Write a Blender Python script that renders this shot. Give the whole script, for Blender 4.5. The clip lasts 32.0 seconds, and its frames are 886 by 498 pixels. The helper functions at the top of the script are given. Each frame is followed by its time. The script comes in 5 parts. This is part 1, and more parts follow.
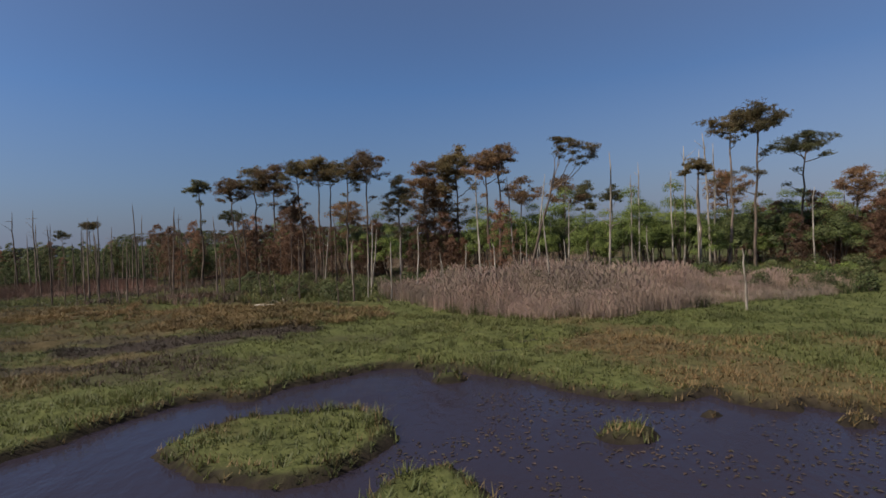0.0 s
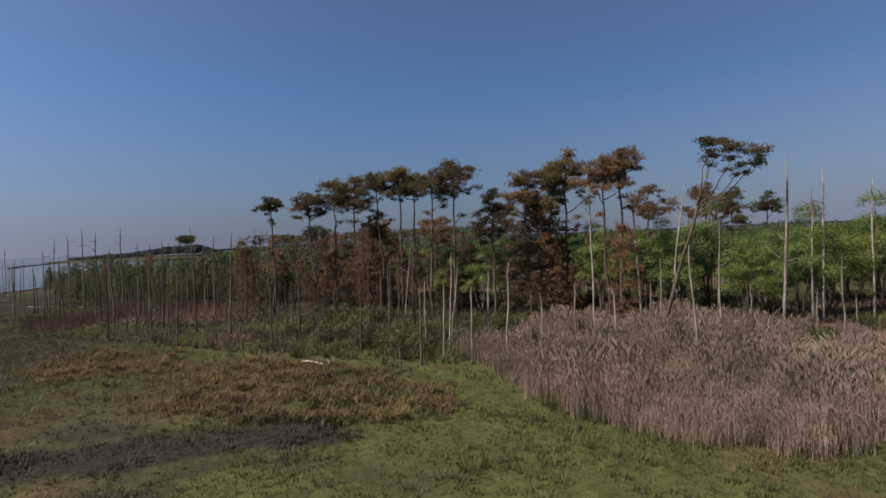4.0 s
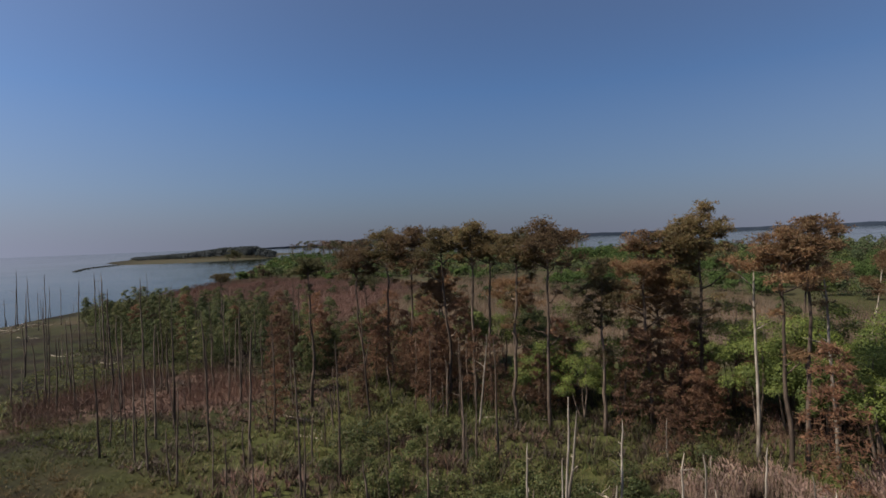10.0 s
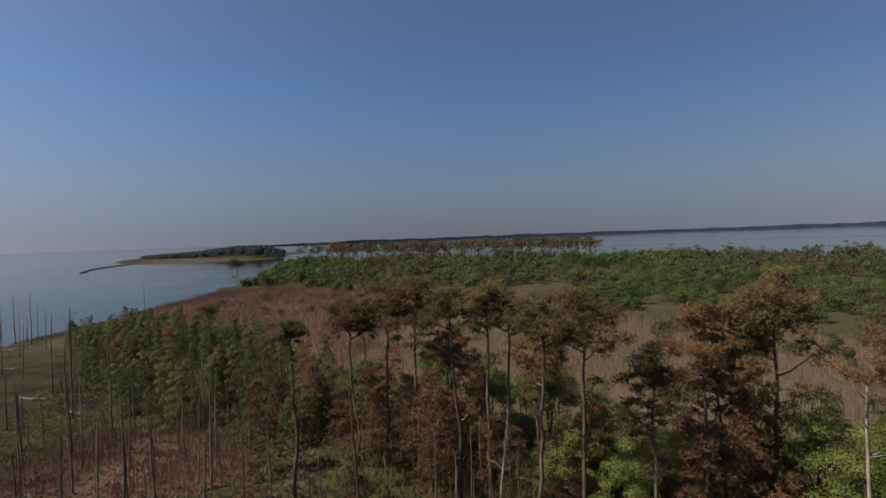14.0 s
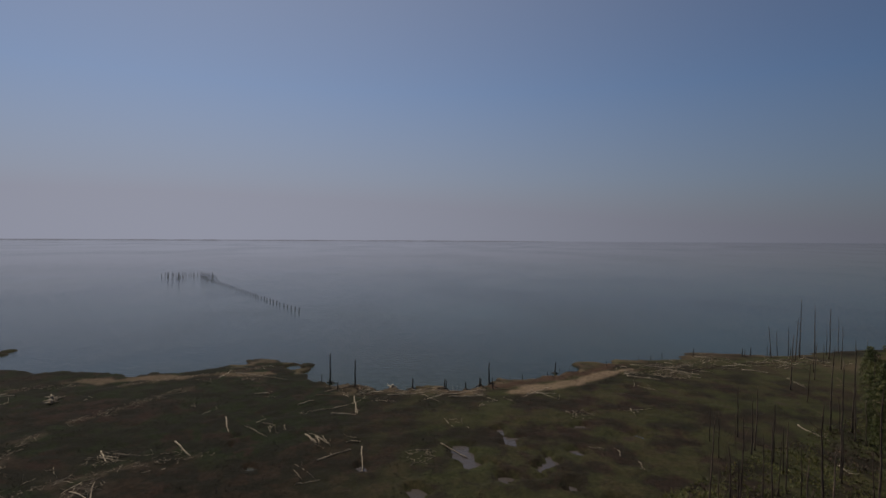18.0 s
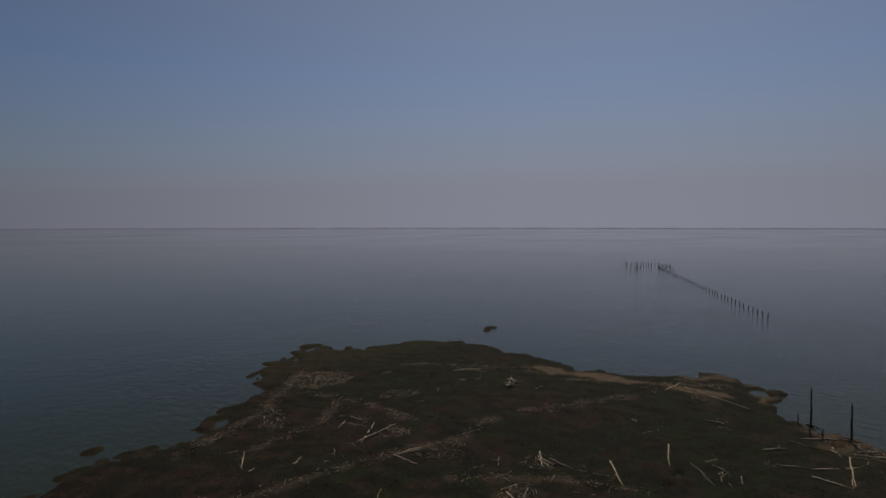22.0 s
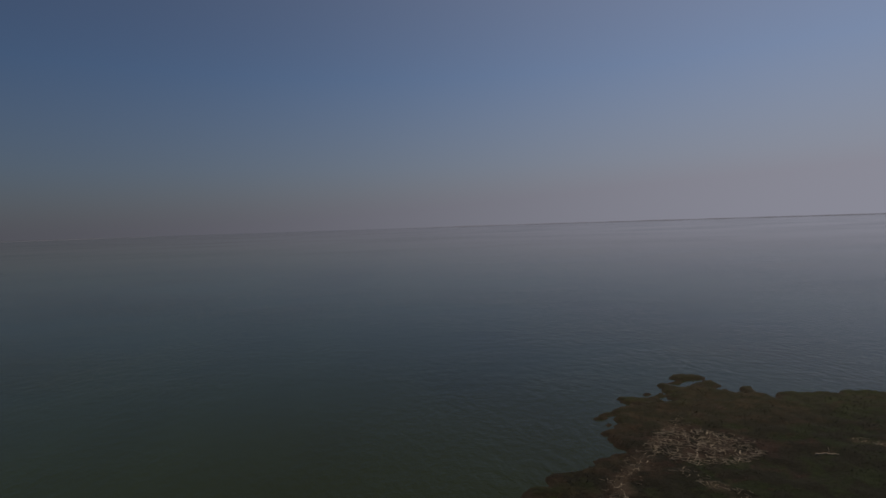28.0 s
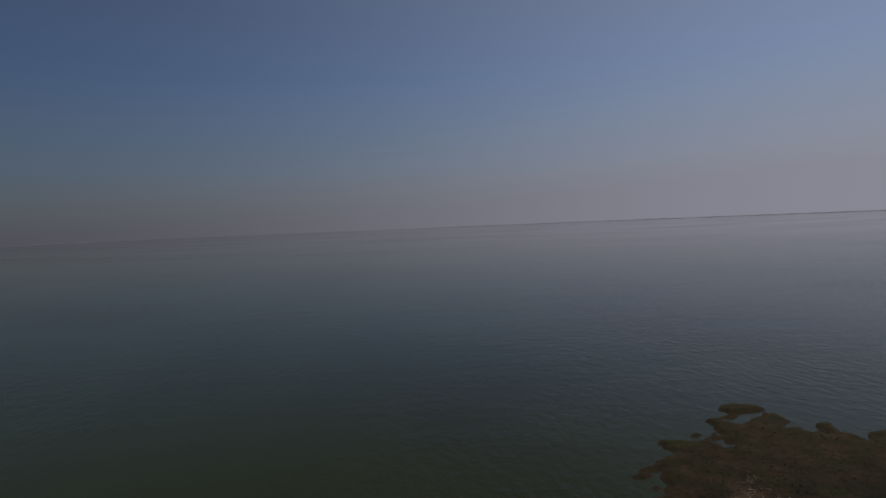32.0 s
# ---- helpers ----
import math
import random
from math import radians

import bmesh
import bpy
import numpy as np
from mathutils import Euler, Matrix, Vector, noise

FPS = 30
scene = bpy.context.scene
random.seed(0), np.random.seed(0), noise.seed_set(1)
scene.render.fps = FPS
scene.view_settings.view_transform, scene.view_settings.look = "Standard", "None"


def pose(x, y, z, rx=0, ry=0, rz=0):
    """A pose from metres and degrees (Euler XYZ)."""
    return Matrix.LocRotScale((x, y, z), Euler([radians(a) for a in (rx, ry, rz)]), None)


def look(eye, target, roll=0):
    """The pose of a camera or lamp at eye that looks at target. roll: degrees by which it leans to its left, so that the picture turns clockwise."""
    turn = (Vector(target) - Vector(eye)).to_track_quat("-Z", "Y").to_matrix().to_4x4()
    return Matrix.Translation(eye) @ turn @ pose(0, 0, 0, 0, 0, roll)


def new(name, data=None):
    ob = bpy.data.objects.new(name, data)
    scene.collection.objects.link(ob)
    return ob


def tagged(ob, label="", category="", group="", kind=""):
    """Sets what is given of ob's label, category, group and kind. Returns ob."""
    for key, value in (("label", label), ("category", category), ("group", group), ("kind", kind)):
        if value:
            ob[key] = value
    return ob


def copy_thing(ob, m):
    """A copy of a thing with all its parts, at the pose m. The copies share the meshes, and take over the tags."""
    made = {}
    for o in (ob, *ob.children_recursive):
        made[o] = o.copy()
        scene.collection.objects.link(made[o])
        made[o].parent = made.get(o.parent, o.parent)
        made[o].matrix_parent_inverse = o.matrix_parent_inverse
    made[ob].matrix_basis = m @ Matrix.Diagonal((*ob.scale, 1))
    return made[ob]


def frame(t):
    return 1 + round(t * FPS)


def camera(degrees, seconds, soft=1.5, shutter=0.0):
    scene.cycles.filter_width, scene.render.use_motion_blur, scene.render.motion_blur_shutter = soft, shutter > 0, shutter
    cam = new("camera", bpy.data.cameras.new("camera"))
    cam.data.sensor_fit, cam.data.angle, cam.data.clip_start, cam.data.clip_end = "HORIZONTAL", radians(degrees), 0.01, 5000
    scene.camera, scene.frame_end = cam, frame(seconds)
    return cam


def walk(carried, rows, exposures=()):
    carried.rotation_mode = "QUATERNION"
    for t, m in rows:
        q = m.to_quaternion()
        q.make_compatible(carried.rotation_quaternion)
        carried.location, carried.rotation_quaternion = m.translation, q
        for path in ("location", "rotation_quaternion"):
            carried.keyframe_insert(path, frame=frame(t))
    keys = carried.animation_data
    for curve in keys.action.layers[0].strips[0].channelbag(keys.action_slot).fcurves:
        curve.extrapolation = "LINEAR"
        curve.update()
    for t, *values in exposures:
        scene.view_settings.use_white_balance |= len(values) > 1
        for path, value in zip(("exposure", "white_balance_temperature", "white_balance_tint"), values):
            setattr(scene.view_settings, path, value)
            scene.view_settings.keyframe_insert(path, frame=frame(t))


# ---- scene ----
cam = camera(76.8, 32.0, soft=1.6)
# seconds, place, point looked at, roll
PATH = [
    (0, (0.00, 0.00, 6.08), (-0.010, 9.998, 5.845), -2.64),
    (0.5, (0.20, 1.96, 6.10), (0.182, 11.956, 5.866), -2.65),
    (1, (0.37, 3.76, 6.19), (0.350, 13.753, 5.953), -2.65),
    (1.5, (0.58, 5.35, 6.39), (0.542, 15.345, 6.163), -2.65),
    (2, (0.75, 7.18, 6.74), (0.637, 17.180, 6.519), -2.64),
    (2.5, (0.80, 8.70, 7.14), (0.589, 18.692, 6.928), -2.62),
    (3, (0.89, 10.02, 7.67), (0.278, 20.001, 7.461), -2.58),
    (3.5, (0.91, 11.34, 8.25), (-0.274, 21.263, 8.057), -2.55),
    (4, (1.04, 12.84, 9.00), (-0.954, 22.632, 8.816), -2.53),
    (4.5, (0.84, 14.00, 9.68), (-1.749, 23.655, 9.503), -2.50),
    (6.5, (-2.33, 19.36, 11.92), (-5.030, 28.986, 11.737), -2.41),
    (7, (-2.80, 20.42, 12.48), (-5.511, 30.042, 12.303), -2.37),
    (7.5, (-3.22, 21.34, 13.04), (-5.950, 30.962, 12.864), -2.35),
    (8, (-3.50, 22.45, 13.56), (-6.271, 32.058, 13.390), -2.34),
    (8.5, (-3.75, 23.50, 14.19), (-6.546, 33.096, 14.005), -2.32),
    (9, (-4.10, 24.69, 14.83), (-6.913, 34.286, 14.644), -2.31),
    (9.5, (-4.38, 25.75, 15.36), (-7.213, 35.335, 15.172), -2.31),
    (10, (-4.70, 26.85, 15.95), (-7.546, 36.439, 15.763), -2.30),
    (10.5, (-4.95, 27.92, 16.52), (-7.821, 37.501, 16.324), -2.30),
    (11, (-5.20, 28.96, 17.05), (-8.088, 38.536, 16.855), -2.31),
    (11.5, (-5.50, 30.06, 17.64), (-8.394, 39.629, 17.436), -2.31),
    (12, (-5.80, 31.06, 18.24), (-8.700, 40.630, 18.034), -2.31),
    (12.5, (-6.05, 32.12, 18.81), (-8.969, 41.683, 18.588), -2.29),
    (13, (-6.37, 33.38, 19.37), (-9.300, 42.936, 19.139), -2.27),
    (13.5, (-6.62, 34.50, 20.00), (-9.561, 44.054, 19.764), -2.26),
    (15.5, (-8.14, 38.21, 23.09), (-12.693, 47.111, 22.918), -1.28),
    (16, (-7.86, 39.26, 23.90), (-13.652, 47.409, 23.722), -1.29),
    (16.5, (-7.75, 40.26, 24.45), (-15.088, 47.057, 24.295), -0.98),
    (17, (-8.13, 41.37, 24.84), (-16.818, 46.318, 24.702), -0.54),
    (17.5, (-8.94, 42.32, 25.54), (-18.590, 44.926, 25.368), -0.09),
    (18, (-10.05, 43.42, 25.69), (-20.046, 43.274, 25.494), 0.32),
    (18.5, (-11.56, 43.80, 25.63), (-21.119, 40.872, 25.393), 0.63),
    (19, (-12.86, 44.43, 26.18), (-21.371, 39.191, 25.858), 0.99),
    (19.5, (-14.38, 44.60, 26.26), (-22.038, 38.172, 25.913), 1.02),
    (20, (-15.81, 44.20, 26.41), (-23.075, 37.342, 26.048), 0.90),
    (20.5, (-17.24, 43.44, 26.58), (-24.379, 36.451, 26.198), 0.66),
    (21, (-18.66, 42.57, 26.80), (-25.737, 35.511, 26.391), 0.44),
    (21.5, (-20.14, 41.55, 26.79), (-27.158, 34.443, 26.374), 0.19),
    (22, (-21.63, 40.46, 26.85), (-28.611, 33.317, 26.423), -0.02),
    (22.5, (-23.17, 39.30, 27.01), (-30.049, 32.060, 26.563), -0.23),
    (23, (-24.57, 37.98, 27.22), (-31.090, 30.413, 26.752), -0.30),
    (23.5, (-26.11, 36.55, 27.40), (-32.063, 28.536, 26.906), -0.41),
    (24, (-27.65, 35.34, 27.35), (-32.882, 26.832, 26.850), -0.53),
    (24.5, (-29.14, 33.52, 27.26), (-34.148, 24.873, 26.755), -0.68),
    (25, (-30.43, 31.77, 27.21), (-34.960, 22.872, 26.698), -0.84),
    (25.5, (-31.93, 30.27, 27.34), (-35.606, 20.983, 26.831), -1.08),
    (26, (-33.20, 28.11, 27.04), (-36.164, 18.568, 26.561), -1.16),
    (26.5, (-34.42, 25.14, 27.09), (-36.248, 15.322, 26.584), -1.15),
    (28.5, (-37.36, 10.08, 25.17), (-38.744, 0.183, 24.731), -1.85),
    (29, (-38.04, 7.15, 24.98), (-39.431, -2.741, 24.544), -1.92),
    (29.5, (-38.75, 4.69, 24.86), (-40.119, -5.209, 24.422), -1.99),
    (30, (-39.36, 2.69, 24.77), (-40.697, -7.213, 24.332), -2.01),
    (30.5, (-39.84, 0.71, 24.70), (-41.174, -9.188, 24.268), -2.02),
    (31, (-40.18, -1.41, 24.67), (-41.562, -11.299, 24.225), -2.16),
    (31.5, (-40.57, -3.49, 24.50), (-41.980, -13.379, 24.057), -2.23),
    (32, (-40.90, -5.31, 24.43), (-42.333, -15.195, 23.994), -2.31),
]
EXPOSURES = [(0.0, 0.36, 6450, 10), (6.0, 0.34, 6500, 10), (11.0, 0.34, 6700, 10), (15.0, 0.2, 7000, 10), (17.0, -0.24, 7150, 10), (18.3, -0.74, 7250, 10), (20.0, -0.96, 7300, 10), (24.5, -0.98, 7450, 11), (26.0, -0.88, 7550, 12), (29.0, -0.8, 7550, 12), (32.0, -0.8, 7550, 12)]
walk(cam, [(t, look(eye, target, roll)) for t, eye, target, roll in PATH], EXPOSURES)

# ---- sky and sun ----
SUN_TURN, SUN_HIGH = 121.0, 52.0
world = bpy.data.worlds.new("sky")
scene.world = world
world.use_nodes = True
wn = world.node_tree.nodes
sky = wn.new("ShaderNodeTexSky")
sky.sky_type = "NISHITA"
sky.sun_disc = False
sky.sun_elevation = radians(SUN_HIGH)
sky.sun_rotation = radians(-SUN_TURN)
sky.air_density, sky.dust_density, sky.ozone_density = 1.0, 0.8, 5.0
wn["Background"].inputs["Strength"].default_value = 0.068
# summer haze: a pale mauve layer along the horizon, brighter on the sun's side
wl = world.node_tree.links
place = wn.new("ShaderNodeTexCoord")
split = wn.new("ShaderNodeSeparateXYZ")
wl.new(place.outputs["Generated"], split.inputs[0])
facing = wn.new("ShaderNodeVectorMath")
facing.operation = "DOT_PRODUCT"
facing.inputs[1].default_value = (-math.sin(radians(SUN_TURN)), math.cos(radians(SUN_TURN)), 0)
wl.new(place.outputs["Generated"], facing.inputs[0])


def sunward(c0, c1, c2):
    """A value that grows towards the sun's side of the sky."""
    a, b = wn.new("ShaderNodeMath"), wn.new("ShaderNodeMath")
    a.operation = b.operation = "MULTIPLY_ADD"
    wl.new(facing.outputs["Value"], a.inputs[0])
    a.inputs[1].default_value, a.inputs[2].default_value = c2, c1
    wl.new(facing.outputs["Value"], b.inputs[0])
    wl.new(a.outputs[0], b.inputs[1])
    b.inputs[2].default_value = c0
    return b.outputs[0]


def times(colour, other):
    m = wn.new("ShaderNodeMix")
    m.data_type, m.blend_type = "RGBA", "MULTIPLY"
    m.inputs[0].default_value = 1.0
    for k, v in ((6, colour), (7, other)):
        if isinstance(v, tuple):
            m.inputs[k].default_value = v
        else:
            wl.new(v, m.inputs[k])
    return m.outputs[2]


clear = times(times(sky.outputs["Color"], (0.72, 0.98, 1.26, 1)), sunward(0.9, 0.31, 0.2))
mauve = times((0.9, 1.0, 1.36, 1), sunward(2.1, 1.6, 2.85))
layer = wn.new("ShaderNodeValToRGB")
for e, (p, c) in zip([layer.color_ramp.elements[0], layer.color_ramp.elements[1], layer.color_ramp.elements.new(0.1), layer.color_ramp.elements.new(0.25)],
                     ((0.0, 0.94), (0.6, 0.0), (0.1, 0.54), (0.25, 0.15))):
    e.position, e.color = p, (c, c, c, 1)
wl.new(split.outputs[2], layer.inputs[0])
veil = wn.new("ShaderNodeMath")
veil.operation, veil.use_clamp = "ADD", True
wl.new(layer.outputs[0], veil.inputs[0])
wl.new(sunward(0.0, 0.15, 0.2), veil.inputs[1])
haze = wn.new("ShaderNodeMix")
haze.data_type = "RGBA"
wl.new(veil.outputs[0], haze.inputs[0])
wl.new(clear, haze.inputs[6])
wl.new(mauve, haze.inputs[7])
wl.new(haze.outputs[2], wn["Background"].inputs["Color"])
sun_data = bpy.data.lights.new("sun", "SUN")
sun_data.energy, sun_data.angle, sun_data.color = 5.0, radians(0.55), (1.0, 0.93, 0.82)
sun = new("sun", sun_data)
sa, se = radians(SUN_TURN), radians(SUN_HIGH)
sun_way = Vector((-math.sin(sa) * math.cos(se), math.cos(sa) * math.cos(se), math.sin(se)))
sun.matrix_world = Matrix.Translation((0, 0, 60)) @ sun_way.to_track_quat("Z", "Y").to_matrix().to_4x4()


# ---- materials ----
def ramp(nt, source, stops):
    node = nt.nodes.new("ShaderNodeValToRGB")
    el = node.color_ramp.elements
    while len(el) < len(stops):
        el.new(0.5)
    for e, (p, c) in zip(el, stops):
        e.position, e.color = p, (*c, 1)
    nt.links.new(source, node.inputs[0])
    return node.outputs[0]


def noise_tex(nt, scale, detail=4, rough=0.55, coords="Object", stretch=None):
    tc = nt.nodes.new("ShaderNodeTexCoord")
    n = nt.nodes.new("ShaderNodeTexNoise")
    n.inputs["Scale"].default_value, n.inputs["Detail"].default_value, n.inputs["Roughness"].default_value = scale, detail, rough
    out = tc.outputs[coords]
    if stretch:
        mp = nt.nodes.new("ShaderNodeMapping")
        mp.inputs["Scale"].default_value = stretch
        nt.links.new(out, mp.inputs[0])
        out = mp.outputs[0]
    nt.links.new(out, n.inputs["Vector"])
    return n.outputs["Fac"]


def mix(nt, fac, a, b, kind="MIX"):
    m = nt.nodes.new("ShaderNodeMix")
    m.data_type, m.blend_type = "RGBA", kind
    for src, k in ((fac, 0), (a, 6), (b, 7)):
        if isinstance(src, (int, float)):
            m.inputs[k].default_value = src
        elif isinstance(src, tuple):
            m.inputs[k].default_value = (*src, 1)
        else:
            nt.links.new(src, m.inputs[k])
    return m.outputs[2]


def bump(nt, height, strength, distance):
    b = nt.nodes.new("ShaderNodeBump")
    b.inputs["Strength"].default_value, b.inputs["Distance"].default_value = strength, distance
    nt.links.new(height, b.inputs["Height"])
    return b.outputs[0]


def base(name, rough=0.8, spec=0.3):
    m = bpy.data.materials.new(name)
    m.use_nodes = True
    p = m.node_tree.nodes["Principled BSDF"]
    p.inputs["Roughness"].default_value = rough
    p.inputs["Specular IOR Level"].default_value = spec
    return m, m.node_tree, p


def leafy(name, colours, rough=0.6, trans=0.25, per_object=0.35):
    """Foliage: colour by leaf and by plant, with some light let through."""
    m, nt, p = base(name, rough, 0.25)
    geo, info = nt.nodes.new("ShaderNodeNewGeometry"), nt.nodes.new("ShaderNodeObjectInfo")
    col = ramp(nt, geo.outputs["Random Per Island"], [(i / (len(colours) - 1), c) for i, c in enumerate(colours)])
    big = ramp(nt, noise_tex(nt, 0.5, 3), [(0.3, (0.62, 0.62, 0.62)), (0.7, (1.25, 1.2, 1.1))])
    col = mix(nt, 1.0, col, big, "MULTIPLY")
    broad = ramp(nt, noise_tex(nt, 0.045, 3), [(0.35, (0.72, 0.78, 0.75)), (0.65, (1.22, 1.12, 1.15))])
    col = mix(nt, 1.0, col, broad, "MULTIPLY")
    each = ramp(nt, info.outputs["Random"], [(0, (1 - per_object, 1 - per_object * 0.9, 1 - per_object)), (1, (1 + per_object, 1 + per_object * 0.8, 1 + per_object * 0.4))])
    col = mix(nt, 1.0, col, each, "MULTIPLY")
    nt.links.new(col, p.inputs["Base Color"])
    tr = nt.nodes.new("ShaderNodeBsdfTranslucent")
    nt.links.new(col, tr.inputs[0])
    ms = nt.nodes.new("ShaderNodeMixShader")
    ms.inputs[0].default_value = trans
    out = nt.nodes["Material Output"]
    nt.links.new(p.outputs[0], ms.inputs[1])
    nt.links.new(tr.outputs[0], ms.inputs[2])
    nt.links.new(ms.outputs[0], out.inputs[0])
    return m


def woody(name, dark, light, scale=6.0, rough=0.85):
    m, nt, p = base(name, rough, 0.2)
    info = nt.nodes.new("ShaderNodeObjectInfo")
    f = noise_tex(nt, scale, 5, 0.65, stretch=(1, 1, 0.12))
    col = ramp(nt, f, [(0.3, dark), (0.68, light)])
    patch = ramp(nt, noise_tex(nt, 0.7, 3), [(0.35, (0.6, 0.58, 0.56)), (0.65, (1.15, 1.12, 1.08))])
    col = mix(nt, 1.0, col, patch, "MULTIPLY")
    each = ramp(nt, info.outputs["Random"], [(0, (0.62, 0.6, 0.58)), (1, (1.3, 1.28, 1.25))])
    col = mix(nt, 1.0, col, each, "MULTIPLY")
    nt.links.new(col, p.inputs["Base Color"])
    nt.links.new(bump(nt, f, 0.6, 0.03), p.inputs["Normal"])
    return m


M_NEEDLE_BROWN = leafy("needles_rusty", [(0.1635, 0.1030, 0.0694), (0.2173, 0.1310, 0.0851), (0.2632, 0.1669, 0.1053), (0.1792, 0.1512, 0.0862)], trans=0.45)
M_NEEDLE_MIX = leafy("needles_browning", [(0.1322, 0.1154, 0.0650), (0.1994, 0.1333, 0.0784), (0.1478, 0.1478, 0.0750), (0.2218, 0.1501, 0.0874)], trans=0.45)
M_NEEDLE_GREEN = leafy("needles_green", [(0.071, 0.078, 0.046), (0.099, 0.110, 0.057), (0.129, 0.129, 0.069), (0.115, 0.098, 0.060)], trans=0.45)
M_LEAF = leafy("leaf_green", [(0.072, 0.100, 0.032), (0.146, 0.200, 0.054), (0.218, 0.265, 0.077), (0.111, 0.142, 0.052)], trans=0.4)
M_LEAF_DARK = leafy("leaf_dark_green", [(0.0405, 0.0531, 0.0261), (0.0765, 0.0999, 0.0378), (0.1215, 0.1413, 0.0495)], trans=0.32)
M_LEAF_DULL = leafy("leaf_dull_green", [(0.045, 0.057, 0.025), (0.083, 0.110, 0.040), (0.121, 0.130, 0.055), (0.151, 0.123, 0.063)], trans=0.32)
M_RUST = leafy("dead_leaf_rusty", [(0.1488, 0.0842, 0.0647), (0.2123, 0.1159, 0.0842), (0.2538, 0.1464, 0.1049), (0.1684, 0.1208, 0.0830)], trans=0.5)
M_REED = leafy("reed_straw_pink", [(0.2757, 0.1963, 0.1659), (0.3178, 0.2290, 0.1940), (0.3575, 0.2640, 0.2219), (0.2290, 0.1940, 0.1285)], trans=0.15, per_object=0.0)
M_REED_RED = leafy("reed_red_brown", [(0.138, 0.082, 0.066), (0.149, 0.090, 0.072), (0.164, 0.102, 0.080), (0.134, 0.092, 0.066)], trans=0.1, per_object=0.0)
M_REED_TAN = leafy("reed_tan", [(0.150, 0.112, 0.080), (0.164, 0.121, 0.086), (0.178, 0.134, 0.095), (0.136, 0.118, 0.070)], trans=0.1, per_object=0.0)
M_GRASS = leafy("marsh_grass_green", [(0.0604, 0.0707, 0.0217), (0.0787, 0.0946, 0.0274), (0.0980, 0.1106, 0.0342), (0.1140, 0.1026, 0.0456)], trans=0.25, per_object=0.0)
M_GRASS_BROWN = leafy("marsh_grass_straw", [(0.1058, 0.0734, 0.0313), (0.1426, 0.0961, 0.0443), (0.1750, 0.1188, 0.0572), (0.0929, 0.0821, 0.0270)], trans=0.2, per_object=0.0)
# brown spit plants: shade against the sun painted in as near-black browns
M_SPIT_DRY_BACKLIT = leafy("spit_brown_plants_backlit", [(0.0103, 0.0069, 0.0052), (0.0155, 0.0095, 0.0077), (0.0233, 0.0147, 0.0112)], trans=0.15, per_object=0.0)
# headland woods: distance haze painted in as a blue-grey base colour
M_HEADLAND_HAZED = leafy("headland_needles_hazed", [(0.032, 0.040, 0.045), (0.037, 0.046, 0.050), (0.042, 0.051, 0.054)], rough=0.95, trans=0.1, per_object=0.0)
# green spit plants, their colour likewise darkened to paint the backlit shade
M_SPIT_GREEN_BACKLIT = leafy("spit_green_plants_backlit", [(0.0054, 0.0068, 0.0030), (0.0084, 0.0107, 0.0041), (0.0124, 0.0152, 0.0061)], trans=0.15, per_object=0.0)
M_GRASS_DUSK = leafy("marsh_grass_dusky", [(0.0384, 0.0264, 0.0204), (0.0552, 0.0396, 0.0300), (0.0732, 0.0504, 0.0396), (0.0432, 0.0408, 0.0192)], trans=0.15, per_object=0.0)
M_FAR_LEAF = leafy("far_leaf_green", [(0.049, 0.081, 0.023), (0.060, 0.097, 0.028), (0.069, 0.108, 0.033)], rough=0.95, trans=0.2, per_object=0.0)
M_FAR_RUST = leafy("far_leaf_rusty", [(0.080, 0.056, 0.041), (0.096, 0.066, 0.047), (0.104, 0.075, 0.051)], rough=0.95, trans=0.15, per_object=0.0)
M_FAR_DARK = leafy("far_leaf_dark", [(0.055, 0.075, 0.036), (0.066, 0.089, 0.042), (0.075, 0.097, 0.046)], rough=0.95, trans=0.15, per_object=0.0)
M_DEAD = woody("wood_silver_grey", (0.14, 0.115, 0.09), (0.42, 0.38, 0.33))
M_DEAD_DARK = woody("wood_dark_weathered", (0.06, 0.047, 0.038), (0.22, 0.172, 0.14))
M_BARK = woody("bark_pine", (0.05, 0.038, 0.03), (0.2, 0.155, 0.125), 9.0)
M_DRIFT = woody("driftwood_bleached", (0.22, 0.19, 0.155), (0.56, 0.5, 0.42), 5.0)
M_STAKE = woody("stake_dark_wood", (0.03, 0.027, 0.025), (0.1, 0.088, 0.078))


def stony(name, dark, light):
    m, nt, p = base(name, 0.9, 0.2)
    f = noise_tex(nt, 3.0, 5, 0.65)
    nt.links.new(ramp(nt, f, [(0.3, dark), (0.7, light)]), p.inputs["Base Color"])
    nt.links.new(bump(nt, f, 0.7, 0.08), p.inputs["Normal"])
    return m


M_STONE = stony("breakwater_stone", (0.015, 0.016, 0.018), (0.045, 0.046, 0.048))


# ---- shape of the land ----
rng = np.random.default_rng(7)
LATTICE = rng.random((8, 256, 256))


def vnoise(x, y, k=0):
    xi, yi = np.floor(x).astype(int), np.floor(y).astype(int)
    fx, fy = x - xi, y - yi
    fx, fy = fx * fx * (3 - 2 * fx), fy * fy * (3 - 2 * fy)
    t = LATTICE[k]
    a, b = t[xi % 256, yi % 256], t[(xi + 1) % 256, yi % 256]
    c, d = t[xi % 256, (yi + 1) % 256], t[(xi + 1) % 256, (yi + 1) % 256]
    return (a * (1 - fx) + b * fx) * (1 - fy) + (c * (1 - fx) + d * fx) * fy - 0.5


